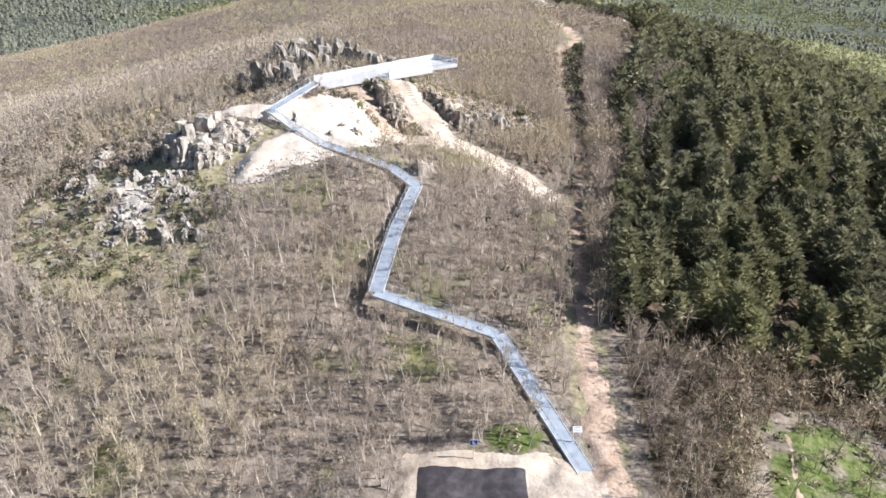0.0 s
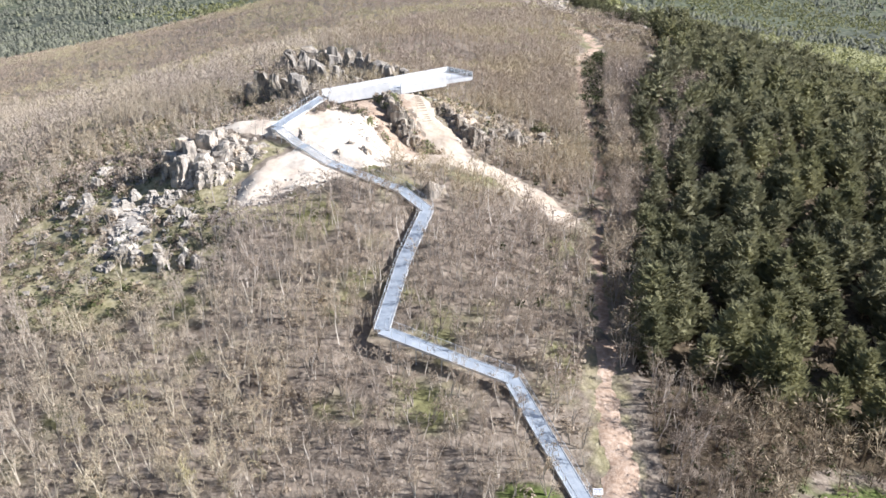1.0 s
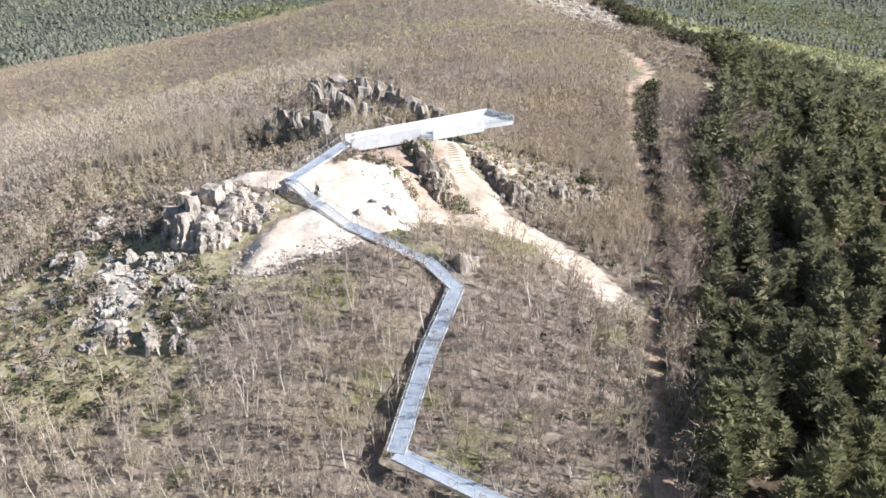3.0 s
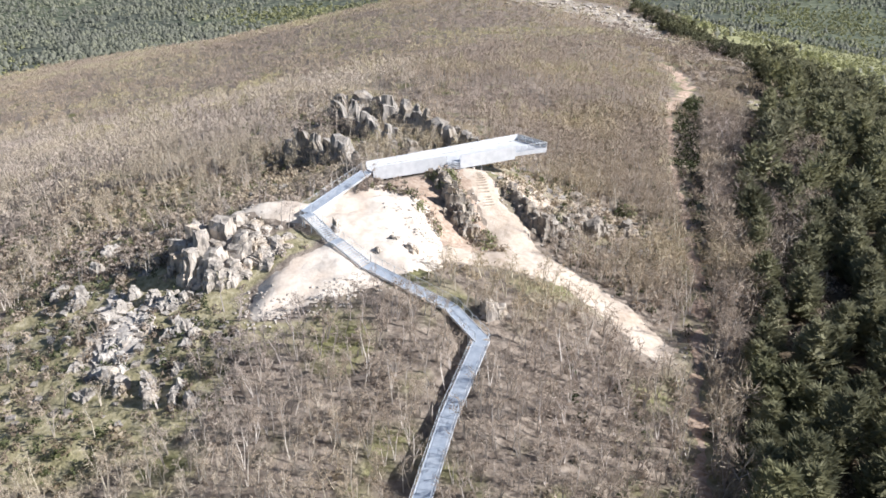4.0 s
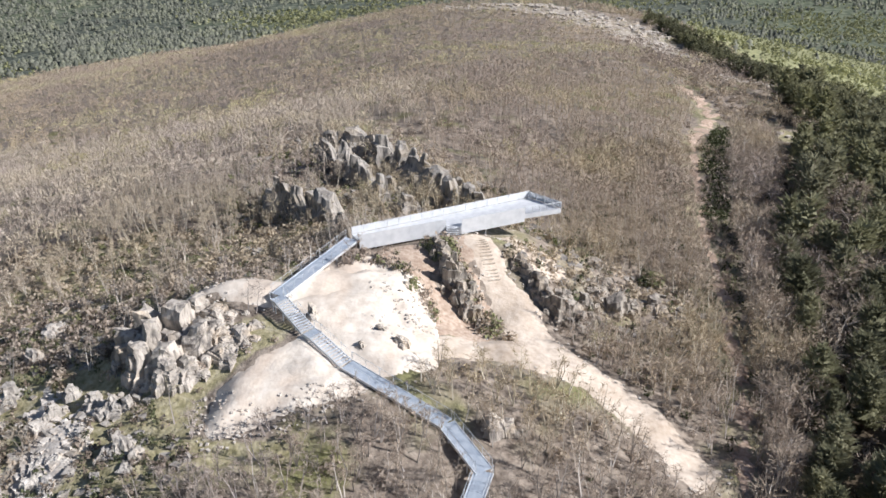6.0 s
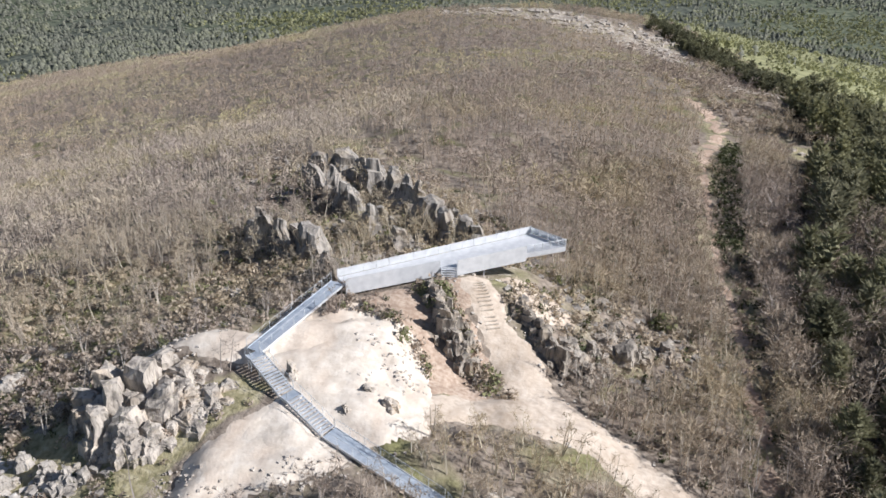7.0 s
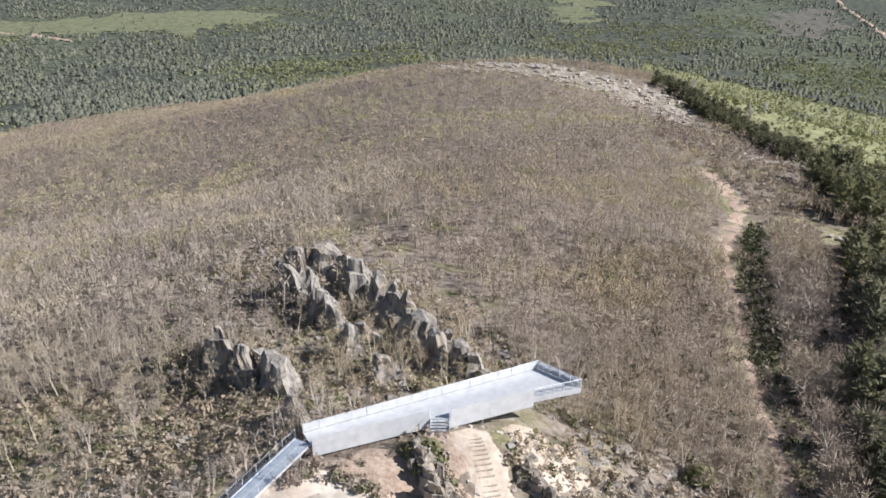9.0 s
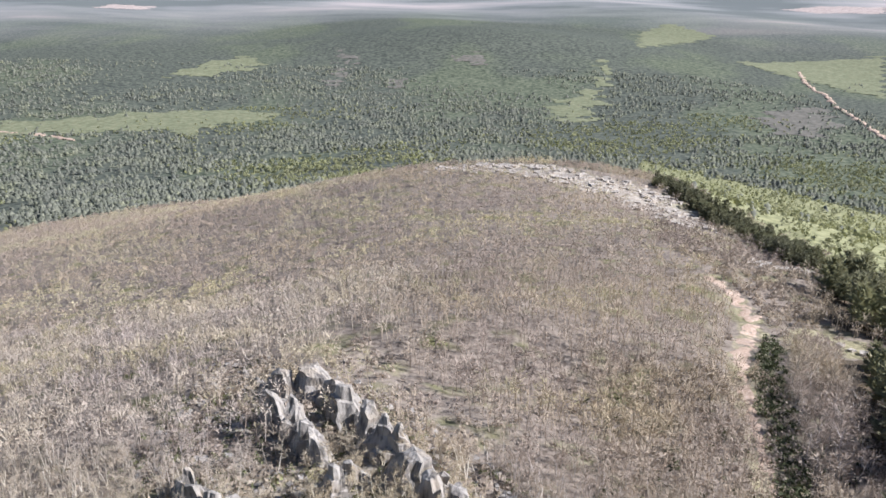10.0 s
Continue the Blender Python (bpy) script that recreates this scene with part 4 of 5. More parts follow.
for rocks, mat, label, yaw, grow, fin in (
        (WEST, PALE_ROCK, "pale weathered quartzite crag with deep dark clefts", -15, (1.0, 0.80), 1.0), (OUTER, MEADOW_ROCK, "grey quartzite outcrop among shrubs on the slope", -20, (0.85, 0.55), 1.2),
        (SLABS, SLAB_ROCK, "whitish flat rock slab lying on the grass", 0, (0.8, 0.3), 1.0), (LOWER, MEADOW_ROCK, "grey jagged boulder on the grassy slope", -10, (0.85, 0.6), 1.1),
        (EAST, EAST_ROCK, "brown-grey cliff block with vertical cracks", 10, (1.05, 0.72), 1.0), (BROW, EAST_ROCK, "brown-grey rock on the brow beside the path", 15, (1.0, 0.5), 1.0),
        (REAR, ROCK, "tall jagged grey crag standing among bare oaks", 42, (1.0, 1.02), 1.35), (BEHIND, ROCK, "jagged grey crag block on the rocky ridge", 42, (1.0, 1.0), 1.35),
        (FEW, PALE_ROCK, "lone pale boulder beside the walkway", 0, (0.8, 0.9), 1.0)):
    near_by = random.Random(len(rocks) * 7)
    more = [(x + near_by.uniform(-1.6, 1.6) * w * 0.8, y + near_by.uniform(-1.6, 1.6) * w * 0.8, w * near_by.uniform(0.25, 0.5), h * near_by.uniform(0.2, 0.45)) for x, y, w, h in rocks for k in range(2)] if rocks in (WEST, EAST, BROW) else []
    more = [m for m in more if inside(SPOIL_LOW, m[0], m[1]) < -0.5 and inside(ACCESS, m[0], m[1]) < -0.3 and inside(SPOIL_UP, m[0], m[1]) < -0.5 and min(along(w_, m[0], m[1]) for w_ in WAYS) > 2]
    for x, y, w, h in rocks + more:
        seed += 1
        h *= float(np.interp(x, [-44, -37], [1.1, 0.45])) if rocks is WEST else 1.0
        crag(x, y, w * grow[0], h * grow[1], yaw + near_by.uniform(-16, 16), mat, seed, label, fin, 0.10 if fin > 1.25 else 0.0)


# ---- vegetation ----
def frame_of(d):
    d = d / np.linalg.norm(d)
    u = np.cross(d, (0.31, 0.17, 0.93))
    u /= np.linalg.norm(u)
    return u, np.cross(d, u)


class Plant:
    """Corners and triangles of one plant, with a material number each."""

    def __init__(self):
        self.v, self.t, self.m = [], [], []

    def tube(self, a, b, ra, rb, mat, sides=3):
        u, w = frame_of(np.subtract(b, a))
        n = len(self.v)
        for c, r in ((a, ra), (b, rb)):
            for k in range(sides):
                s = 2 * math.pi * k / sides
                self.v.append(np.asarray(c) + r * (u * math.cos(s) + w * math.sin(s)))
        for k in range(sides):
            j = (k + 1) % sides
            self.t += [(n + k, n + j, n + sides + j), (n + k, n + sides + j, n + sides + k)]
            self.m += [mat, mat]

    def spike(self, a, b, r, mat):
        u, w = frame_of(np.subtract(b, a))
        n = len(self.v)
        self.v += [np.asarray(a) + r * u, np.asarray(a) + r * (-.5 * u + .87 * w), np.asarray(a) + r * (-.5 * u - .87 * w), np.asarray(b)]
        self.t += [(n, n + 1, n + 3), (n + 1, n + 2, n + 3), (n + 2, n, n + 3)]
        self.m += [mat] * 3

    def blade(self, a, b, wide, mat, turn):
        u, w = frame_of(np.subtract(b, a))
        s = (u * math.cos(turn) + w * math.sin(turn)) * wide / 2
        n = len(self.v)
        self.v += [np.asarray(a) - s, np.asarray(a) + s, np.asarray(b)]
        self.t.append((n, n + 1, n + 2))
        self.m.append(mat)

    def leaf(self, c, size, mat, r, flat=0.6):
        """A small triangle of foliage round c."""
        n = len(self.v)
        a = r.normal(size=(3, 3)) * (1, 1, flat)
        a -= a.mean(0)
        a *= size / (np.linalg.norm(a, axis=1, keepdims=True) + 1e-6)
        self.v += list(np.asarray(c) + a)
        self.t.append((n, n + 1, n + 2))
        self.m.append(mat)

    def scale(self, c, n, size, mat, r):
        """A small leaf facing n, with some scatter."""
        n = np.asarray(n, float) / np.linalg.norm(n) + r.normal(0, 0.35, 3)
        u, w = frame_of(n)
        k, a0 = len(self.v), r.uniform(0, 2.1)
        for j in range(3):
            g = a0 + j * 2.094 + r.uniform(-0.4, 0.4)
            self.v.append(np.asarray(c) + size * r.uniform(0.7, 1.2) * (u * math.cos(g) + w * math.sin(g)))
        self.t.append((k, k + 1, k + 2))
        self.m.append(mat)

    def arrays(self):
        return np.array(self.v, np.float32), np.array(self.t, np.int32), np.array(self.m, np.int32)


def bare_oak(seed, stems=2, limbs=7, twigs=12, high=4.8, thick=0.85, wide=0.042):
    """A bare coppiced oak: thin pale stems from one stool, spreading limbs and fine twigs."""
    r = np.random.default_rng(seed)
    p = Plant()
    for k in range(3):
        s = 2 * math.pi * k / 3
        p.v.append(np.array([0.11 * thick * math.cos(s), 0.11 * thick * math.sin(s), -0.3]))
    for s in range(stems):
        a = np.array([0.0, 0.0, 0.0])
        top = np.array([*r.normal(0, 0.5 + 0.15 * stems, 2), high * r.uniform(0.72, 1.0)])
        bend = (a + top) / 2 + np.array([*r.normal(0, 0.2, 2), 0])
        n = len(p.v)
        for c, q in ((bend, 0.055), (top, 0.012)):
            for k in range(3):
                g = 2 * math.pi * k / 3
                p.v.append(c + np.array([q * thick * math.cos(g), q * thick * math.sin(g), 0]))
        for lo, hi in ((0, n), (n, n + 3)):
            for k in range(3):
                j = (k + 1) % 3
                p.t += [(lo + k, lo + j, hi + j), (lo + k, hi + j, hi + k)]
                p.m += [0, 0]
        for k in range(limbs):
            f = 0.38 + 0.6 * (k + r.uniform(0, 0.8)) / limbs
            base = a + (bend - a) * (f * 2) if f < 0.5 else bend + (top - bend) * (2 * f - 1)
            turn = r.uniform(0, 2 * math.pi)
            d = np.array([math.cos(turn), math.sin(turn), r.uniform(0.15, 0.9)])
            d /= np.linalg.norm(d)
            long = r.uniform(0.8, 1.6) * (1.2 - 0.55 * f)
            p.spike(base, base + d * long, 0.03 * thick, 1)
            for j in range(twigs):
                q = base + d * long * r.uniform(0.25, 1.0)
                e = d * 0.3 + r.normal(0, 0.6, 3) + (0, 0, 0.2)
                e *= r.uniform(0.35, 0.8) / np.linalg.norm(e)
                p.blade(q, q + e, wide, 1, r.uniform(0, 3.1))
    return p.arrays()


def pine(seed, high=9.6, boughs=64, tufts=34, size=0.25, girth=1.0):
    """A full young pine: a blunt ragged cone of upswept feathery boughs round close inner foliage."""
    r = np.random.default_rng(seed)
    p = Plant()
    p.tube((0, 0, -0.4), (0, 0, high * 0.55), 0.17, 0.10, 0, 5)
    p.tube((0, 0, high * 0.55), (0, 0, high * 0.96), 0.10, 0.02, 0, 3)
    lean = r.normal(0, 0.3, 2)

    def reach_at(f):
        return girth * (0.25 + 2.9 * (1 - f) ** 0.72 * (0.62 + 0.38 * min(1, f * 4)))
    base = len(p.v)
    rings = (0.0, 0.2, 0.45, 0.7, 0.95)
    for f in rings:
        for s in range(7):
            q = reach_at(f) * r.uniform(0.5, 0.82)
            p.v.append(np.array([lean[0] * f + q * math.cos(s * 0.898 + f * 9), lean[1] * f + q * math.sin(s * 0.898 + f * 9), high * (0.12 + 0.84 * f) + r.normal(0, 0.25)]))
    for k in range(len(rings) - 1):
        for s in range(7):
            a0, a1 = base + 7 * k + s, base + 7 * k + (s + 1) % 7
            p.t += [(a0, a1, a1 + 7), (a0, a1 + 7, a0 + 7)]
            p.m += [1, 1]
    for k in range(boughs):
        f = ((k + r.uniform(0, 1)) / boughs) ** 1.1
        root = np.array([lean[0] * f, lean[1] * f, high * (0.10 + 0.84 * f)])
        reach = reach_at(f) * r.uniform(0.72, 1.18)
        turn = k * 2.4 + r.uniform(-0.4, 0.4)
        d = np.array([math.cos(turn), math.sin(turn), 0.22 + 0.6 * f])
        side = np.array([-d[1], d[0], 0])
        n = max(4, int(tufts * (0.4 + 0.6 * (1 - f))))
        for j in range(n):
            g = 0.42 + 0.6 * math.sqrt((j + r.uniform(0.1, 1)) / n)
            c = root + d * reach * g + side * r.normal(0, 0.30 * reach * (1.2 - g) + 0.12) + np.array([0, 0, 0.25 * reach * (g - 0.5) ** 2 + r.normal(0, 0.12)])
            tip = np.array([d[0], d[1], 0.75]) + r.normal(0, 0.33, 3)
            p.blade(c - tip * 0.2, c + tip * size * r.uniform(1.3, 2.3), size * r.uniform(0.7, 1.2), 1, r.uniform(0, 3.1))
    for k in range(4):
        p.blade((lean[0], lean[1], high * 0.9), (lean[0] + r.normal(0, 0.2), lean[1] + r.normal(0, 0.2), high * r.uniform(0.98, 1.06)), size * 0.8, 1, k)
    return p.arrays()


def crown_oak(seed, high=4.6, shoots=34, wide=0.13, spread=1.45):
    """A bare oak farther off: a pale stem, a few limbs and a rounded haze of fine shoots."""
    r = np.random.default_rng(seed)
    p = Plant()
    top = np.array([*r.normal(0, 0.35, 2), high * 0.72])
    p.tube((0, 0, -0.3), top, 0.085, 0.03, 0)
    for k in range(4):
        turn = k * 1.57 + r.uniform(-0.5, 0.5)
        base = top * r.uniform(0.45, 0.85)
        p.spike(base, base + np.array([math.cos(turn) * spread * 0.8, math.sin(turn) * spread * 0.8, high * r.uniform(0.1, 0.3)]), 0.045, 0)
    heart = top * (1, 1, 0.86)
    for k in range(shoots):
        d = r.normal(size=3) * (1, 1, 0.8) + (0, 0, 0.25)
        d /= np.linalg.norm(d)
        q = heart + d * (spread, spread, high * 0.34) * r.uniform(0.3, 0.75)
        e = d * (spread, spread, high * 0.3) * r.uniform(0.3, 0.5) + r.normal(0, 0.16, 3) + (0, 0, 0.12)
        p.blade(q, q + e, wide * r.uniform(0.7, 1.3), 1, r.uniform(0, 3.1))
    return p.arrays()


def tuft(seed, n=26, high=0.9, wide=0.8, size=0.2):
    """A low rounded shrub of small leaves and stems."""
    r = np.random.default_rng(seed)
    p = Plant()
    for k in range(n):
        d = r.normal(size=3)
        d /= np.linalg.norm(d)
        c = np.array([d[0] * wide, d[1] * wide, abs(d[2]) * high]) * r.uniform(0.55, 1.05)
        p.scale(c + (0, 0, 0.08), d * (1, 1, 0.6) + (0, 0, 0.5), size * r.uniform(0.7, 1.4), 0, r)
    for k in range(4):
        d = r.normal(0, 0.4, 2)
        p.blade((0, 0, -0.1), (d[0] * wide, d[1] * wide, high * 0.9), 0.05, 0, k)
    return p.arrays()


def far_tree(seed, high=5.4, wide=2.8, rings=2, sides=4):
    """A distant conifer: ragged rings of facets."""
    r = np.random.default_rng(seed)
    v, t = [], []
    for k0 in range(rings):
        q0 = k0 / rings
        n = len(v)
        for k in range(sides):
            s = 2 * math.pi * k / sides + r.uniform(-0.6, 0.6)
            q = wide * (1 - 0.55 * q0) * r.uniform(0.55, 1.25)
            v.append((q * math.cos(s), q * math.sin(s), high * (0.1 + 0.72 * q0 + r.uniform(-0.1, 0.12))))
        v.append((r.normal(0, 0.45), r.normal(0, 0.45), high * min(1, 0.55 + 0.9 * q0) * r.uniform(0.85, 1.05)))
        t += [(n + k, n + (k + 1) % sides, n + sides) for k in range(sides)]
    return np.array(v, np.float32), np.array(t, np.int32), np.zeros(len(t), np.int32)


def far_bush(seed, high=4.2, wide=1.9):
    r = np.random.default_rng(seed)
    p = Plant()
    for k in range(9):
        d = r.normal(size=3)
        d /= np.linalg.norm(d)
        p.scale((d[0] * wide * .75, d[1] * wide * .75, high * (0.55 + 0.36 * d[2])), d + (0, 0, 0.4), wide * r.uniform(0.4, 0.75), 0, r)
    return p.arrays()


def sow(name, kinds, places, mats, label, category, sizes=(0.75, 1.25), sink=0.0, seed=1, soft=False, level=land):
    """One mesh of many plants: kinds are templates, places an array of x, y."""
    r = np.random.default_rng(seed)
    pick = r.integers(0, len(kinds), len(places))
    vs, ts, ms, base = [], [], [], 0
    z = level(places[:, 0], places[:, 1]) - sink
    for k, (v, t, m) in enumerate(kinds):
        at = np.nonzero(pick == k)[0]
        n = len(at)
        if not n:
            continue
        a, s = r.uniform(0, 2 * math.pi, n), r.uniform(*sizes, n)
        c, q = np.cos(a)[:, None], np.sin(a)[:, None]
        h = s * r.uniform(0.88, 1.15, n)
        x = (v[:, 0] * c - v[:, 1] * q) * s[:, None] + places[at, 0][:, None]
        y = (v[:, 0] * q + v[:, 1] * c) * s[:, None] + places[at, 1][:, None]
        zz = v[:, 2] * h[:, None] + z[at][:, None]
        vs.append(np.stack([x, y, zz], -1).reshape(-1, 3))
        ts.append((t[None] + (np.arange(n) * len(v))[:, None, None]).reshape(-1, 3) + base)
        ms.append(np.tile(m, n))
        base += n * len(v)
    me = fast_mesh(name, np.concatenate(vs), np.concatenate(ts), mats, np.concatenate(ms))
    if soft:
        me.polygons.foreach_set("use_smooth", np.ones(len(me.polygons), bool))
    return tagged(new(name, me), label, category, kind="stuff")


def scatter(x0, x1, y0, y1, gap, seed):
    r = np.random.default_rng(seed)
    x, y = np.meshgrid(np.arange(x0, x1, gap), np.arange(y0, y1, gap))
    x, y = x + r.uniform(-.5, .5, x.shape) * gap * 1.1, y + r.uniform(-.5, .5, x.shape) * gap * 1.1
    return np.stack([x.ravel(), y.ravel()], 1), r


def planted(p):
    return (p[:, 0] > -0.70 * p[:, 1] - 22) & (p[:, 0] < 0.58 * p[:, 1] + 24)


def clear_of(p, gap=0.0):
    """False on paths, heaps, decks, rocks and grass."""
    x, y = p[:, 0], p[:, 1]
    ok = np.ones(len(p), bool)
    for poly in (SPOIL_UP, SPOIL_LOW, ROAD, ACCESS, SCREE, PARKING):
        ok &= inside(poly, x, y) < (-1.3 if poly in (ACCESS, SPOIL_LOW, ROAD) else -0.7) - gap
    for way in WAYS:
        ok &= along(way, x, y) > 1.9 + gap
    ok &= inside(FRONT + BACK[::-1], x, y) < -1.2
    ok &= (np.hypot(x - 3.3, y - 72) > 2.4) & (np.hypot(x - 14.7, y - 74.5) > 2.4)
    ok &= along(TRACK, x, y) > np.where(y > 262, 4.0, np.where(y > 98, 1.3, np.where(x > 18, 4.6, 3.0))) + gap
    return ok


def off_scree(p):
    """False on the bare white scree of the meadow."""
    return np.max([inside(o, p[:, 0], p[:, 1]) for o in WHITE_PATCHES], axis=0) < -0.2


def woodland(p, r):
    """Keeps the places where bare oaks grow."""
    x, y = p[:, 0], p[:, 1]
    ok = clear_of(p) & planted(p)
    ok &= (inside(MEADOW, x, y) < 0) | (r.random(len(p)) < 0.06)
    ok &= (inside(TURF, x, y) < 0) | (r.random(len(p)) < 0.03)
    ok &= (inside(GLADE, x, y) < 0) | (r.random(len(p)) < 0.16)
    ok &= (inside(FORECOURT, x, y) < 0) | (r.random(len(p)) < 0.06)
    ok &= (along(FOOTPATH, x, y) > 1.2) & (along(DITCH, x, y) > 0.9) & (scrubland(x, y) < 0.3)
    ok &= (inside(HEATHLAND, x, y) < 0) | (r.random(len(p)) < 0.25)
    ok &= (inside(CRAGLAND, x, y) < 0) | (r.random(len(p)) < np.where(y < 184, 0.08, 0.45))
    ok &= (inside(PINES, x, y) < 0) | (r.random(len(p)) < np.where(inside(MIXED, x, y) > 0, 0.55, 0.07))
    ok &= along(BREAK, x, y) > 2.6
    ok &= (along(RIDGE, x, y) > 20) | (r.random(len(p)) < 0.18)
    ok &= hill_edge(x, y) < 0
    ok &= (inside(OPEN_SLOPE, x, y) < 0) & (inside(STRIP, x, y) < 0)
    ok &= (inside(SHOULDER, x, y) < 0) | (r.random(len(p)) < 0.12)
    for rx, ry, rw, rh in WEST + OUTER + SLABS:
        ok &= np.hypot(x - rx, y - ry) > rw * 0.9 + 0.6
    ok &= np.hypot((x - 64) / 1.8, y - 352) > 6
    ok &= ripple(x, y, 0.6) > -0.62
    return p[ok]


# near oaks, each a tree of its own
oak_kinds = [bare_oak(40 + k, stems=(1, 2, 2, 3)[k % 4]) for k in range(8)]


def tree_thing(name, arrays, mats, label, category, group):
    v, t, m = arrays
    own = thing(name, label, category, group)
    for k, (piece, mat) in enumerate(zip(("trunk", "crown"), mats)):
        used, back = np.unique(t[m == k], return_inverse=True)
        part(piece, fast_mesh(piece, v[used], back.reshape(-1, 3), [mat]), None, own)
    return own


near, rn = scatter(-78, 30, 66, 212, 1.88, 5)
near = woodland(near, rn)
stretch = (np.abs(near[:, 0] + 2) < 17) & (near[:, 1] > 74) & (near[:, 1] < 116)
own_trees = near[stretch][:290]
rest = np.concatenate([near[stretch][290:], near[~stretch]])
first = [tree_thing("bare_oak", k, (BARK, TWIG), "slender bare oak with pale grey stems and fine twigs", "tree", "bare oaks by the walkway") for k in oak_kinds]
spin = random.Random(3)
for k, (x, y) in enumerate(own_trees):
    m = pose(x, y, float(land(x, y)), 0, 0, spin.uniform(0, 360)) @ Matrix.Scale(spin.uniform(0.68, 1.12), 4)
    if k < len(first):
        first[k].matrix_basis = m
    else:
        ob = copy_thing(first[k % len(first)], m)
        ob.matrix_basis = m
lush_oak = (ripple(rest[:, 0], rest[:, 1], 0.35) + np.random.default_rng(2).normal(0, .15, len(rest))) > 0.62
grey = ~lush_oak & (rest[:, 0] + 6 * np.random.default_rng(12).normal(0, 1, len(rest)) < -24)
sow("bare_oak_wood", oak_kinds, rest[~lush_oak & ~grey], [BARK, TWIG], "dense wood of thin bare oaks on the slope", "wood", (0.68, 1.15), seed=21)
sow("bare_oak_wood", oak_kinds, rest[grey], [BARK, GREY_TWIG], "paler grey bare oaks on the western slope", "wood", (0.68, 1.15), seed=19)
sow("budding_oak_wood", oak_kinds, rest[lush_oak], [BARK, BUD], "oaks just coming into yellow-green bud", "wood", seed=22)

mid_kinds = [crown_oak(80 + k, high=(4.2, 4.8, 5.4)[k % 3], shoots=38, wide=0.125, spread=(1.3, 1.6)[k % 2]) for k in range(8)]
mid, rm = scatter(-190, 62, 212, 330, 2.4, 6)
side, rs = scatter(-190, -78, 90, 212, 2.3, 8)
strip, rt = scatter(20, 90, 58, 330, 2.1, 9)
strip = strip[(strip[:, 0] > 30) & (strip[:, 1] < 212) | (strip[:, 0] > 62) & (strip[:, 1] > 212)]
rt = np.random.default_rng(9)
mid = np.concatenate([woodland(mid, rm), woodland(side, rs), woodland(strip, rt)])
fill, rz = scatter(6, 36, 150, 264, 2.3, 30)
sow("bare_oak_wood", mid_kinds, woodland(fill, rz), [TWIG, TWIG], "close bare oaks on the slope below the lookout", "wood", (0.7, 1.1), seed=17)
# taller, closer bare trees between track and pines and by the glade
verge, rv = scatter(20, 70, 60, 276, 1.75, 25)
edge = inside(PINES, verge[:, 0], verge[:, 1])
east = (edge > np.where(verge[:, 1] < 150, -4, -16)) & (edge < 1.5) & (verge[:, 1] > 100) | (inside(MIXED, verge[:, 0], verge[:, 1]) > 0) | (verge[:, 1] < 92) & (verge[:, 0] > 21) & (rv.random(len(verge)) < 0.9)
east &= (verge[:, 0] > np.interp(verge[:, 1], [p[1] for p in TRACK], [p[0] for p in TRACK]) + 2) & (rv.random(len(verge)) < 0.8)
verge = woodland(verge[east], rv)
thicket = [crown_oak(100 + k, high=(5.2, 6.2)[k % 2], shoots=95, wide=0.075, spread=(1.7, 2.2)[k // 3]) for k in range(6)]
low = verge[:, 1] < 99
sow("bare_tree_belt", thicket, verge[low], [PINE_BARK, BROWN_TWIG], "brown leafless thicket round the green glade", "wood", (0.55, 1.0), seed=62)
sow("bare_tree_belt", thicket, verge[~low], [BARK, TWIG], "close-set taller bare trees between track and pines", "wood", (0.6, 1.25), seed=27)
lush_oak = (ripple(mid[:, 0], mid[:, 1], 0.3) + np.random.default_rng(4).normal(0, .15, len(mid))) > 0.38
grey = ~lush_oak & (mid[:, 0] + 8 * np.random.default_rng(13).normal(0, 1, len(mid)) < -34)
sow("bare_oak_wood", mid_kinds, mid[~lush_oak & ~grey], [TWIG, TWIG], "grey-brown wood of bare oaks behind the crags", "wood", seed=23)
sow("bare_oak_wood", mid_kinds, mid[grey], [GREY_TWIG, GREY_TWIG], "paler grey bare oaks west of the crags", "wood", seed=18)
sow("budding_oak_wood", mid_kinds, mid[lush_oak], [TWIG, BUD], "stand of oaks with yellow-green buds", "wood", seed=24)

far_kinds = [crown_oak(120 + k, high=4.4, shoots=28, wide=0.21, spread=1.9) for k in range(6)]
back, rb = scatter(-480, 130, 330, 720, 3.7, 10)
back = woodland(back, rb)
back = back[(along(BELT, back[:, 0], back[:, 1]) > 10) & (back[:, 0] < 120)]
lush_oak = (ripple(back[:, 0], back[:, 1], 0.22) + np.random.default_rng(5).normal(0, .15, len(back))) > 0.16
sow("bare_oak_wood", far_kinds, back[~lush_oak], [TWIG, TWIG], "far bare oaks over the crest of the hill", "wood", seed=25)
sow("budding_oak_wood", far_kinds, back[lush_oak], [TWIG, BUD], "far oaks with yellowish buds on the crest", "wood", seed=26)

# pines beside the track
pine_kinds = [pine(200 + k, girth=(0.9, 1.0, 1.12)[k % 3], high=(7.8, 8.8, 7.0)[k // 2]) for k in range(6)]
plant, rp = scatter(22, 170, 56, 356, 5.1, 12)
deep = inside(PINES, plant[:, 0], plant[:, 1])
thin = np.where(inside(MIXED, plant[:, 0], plant[:, 1]) > 0, 0.32, 0.93)
plant = plant[(deep > 0) & planted(plant) & (rp.random(len(plant)) < thin) & (scrubland(plant[:, 0], plant[:, 1]) < 0.3)]
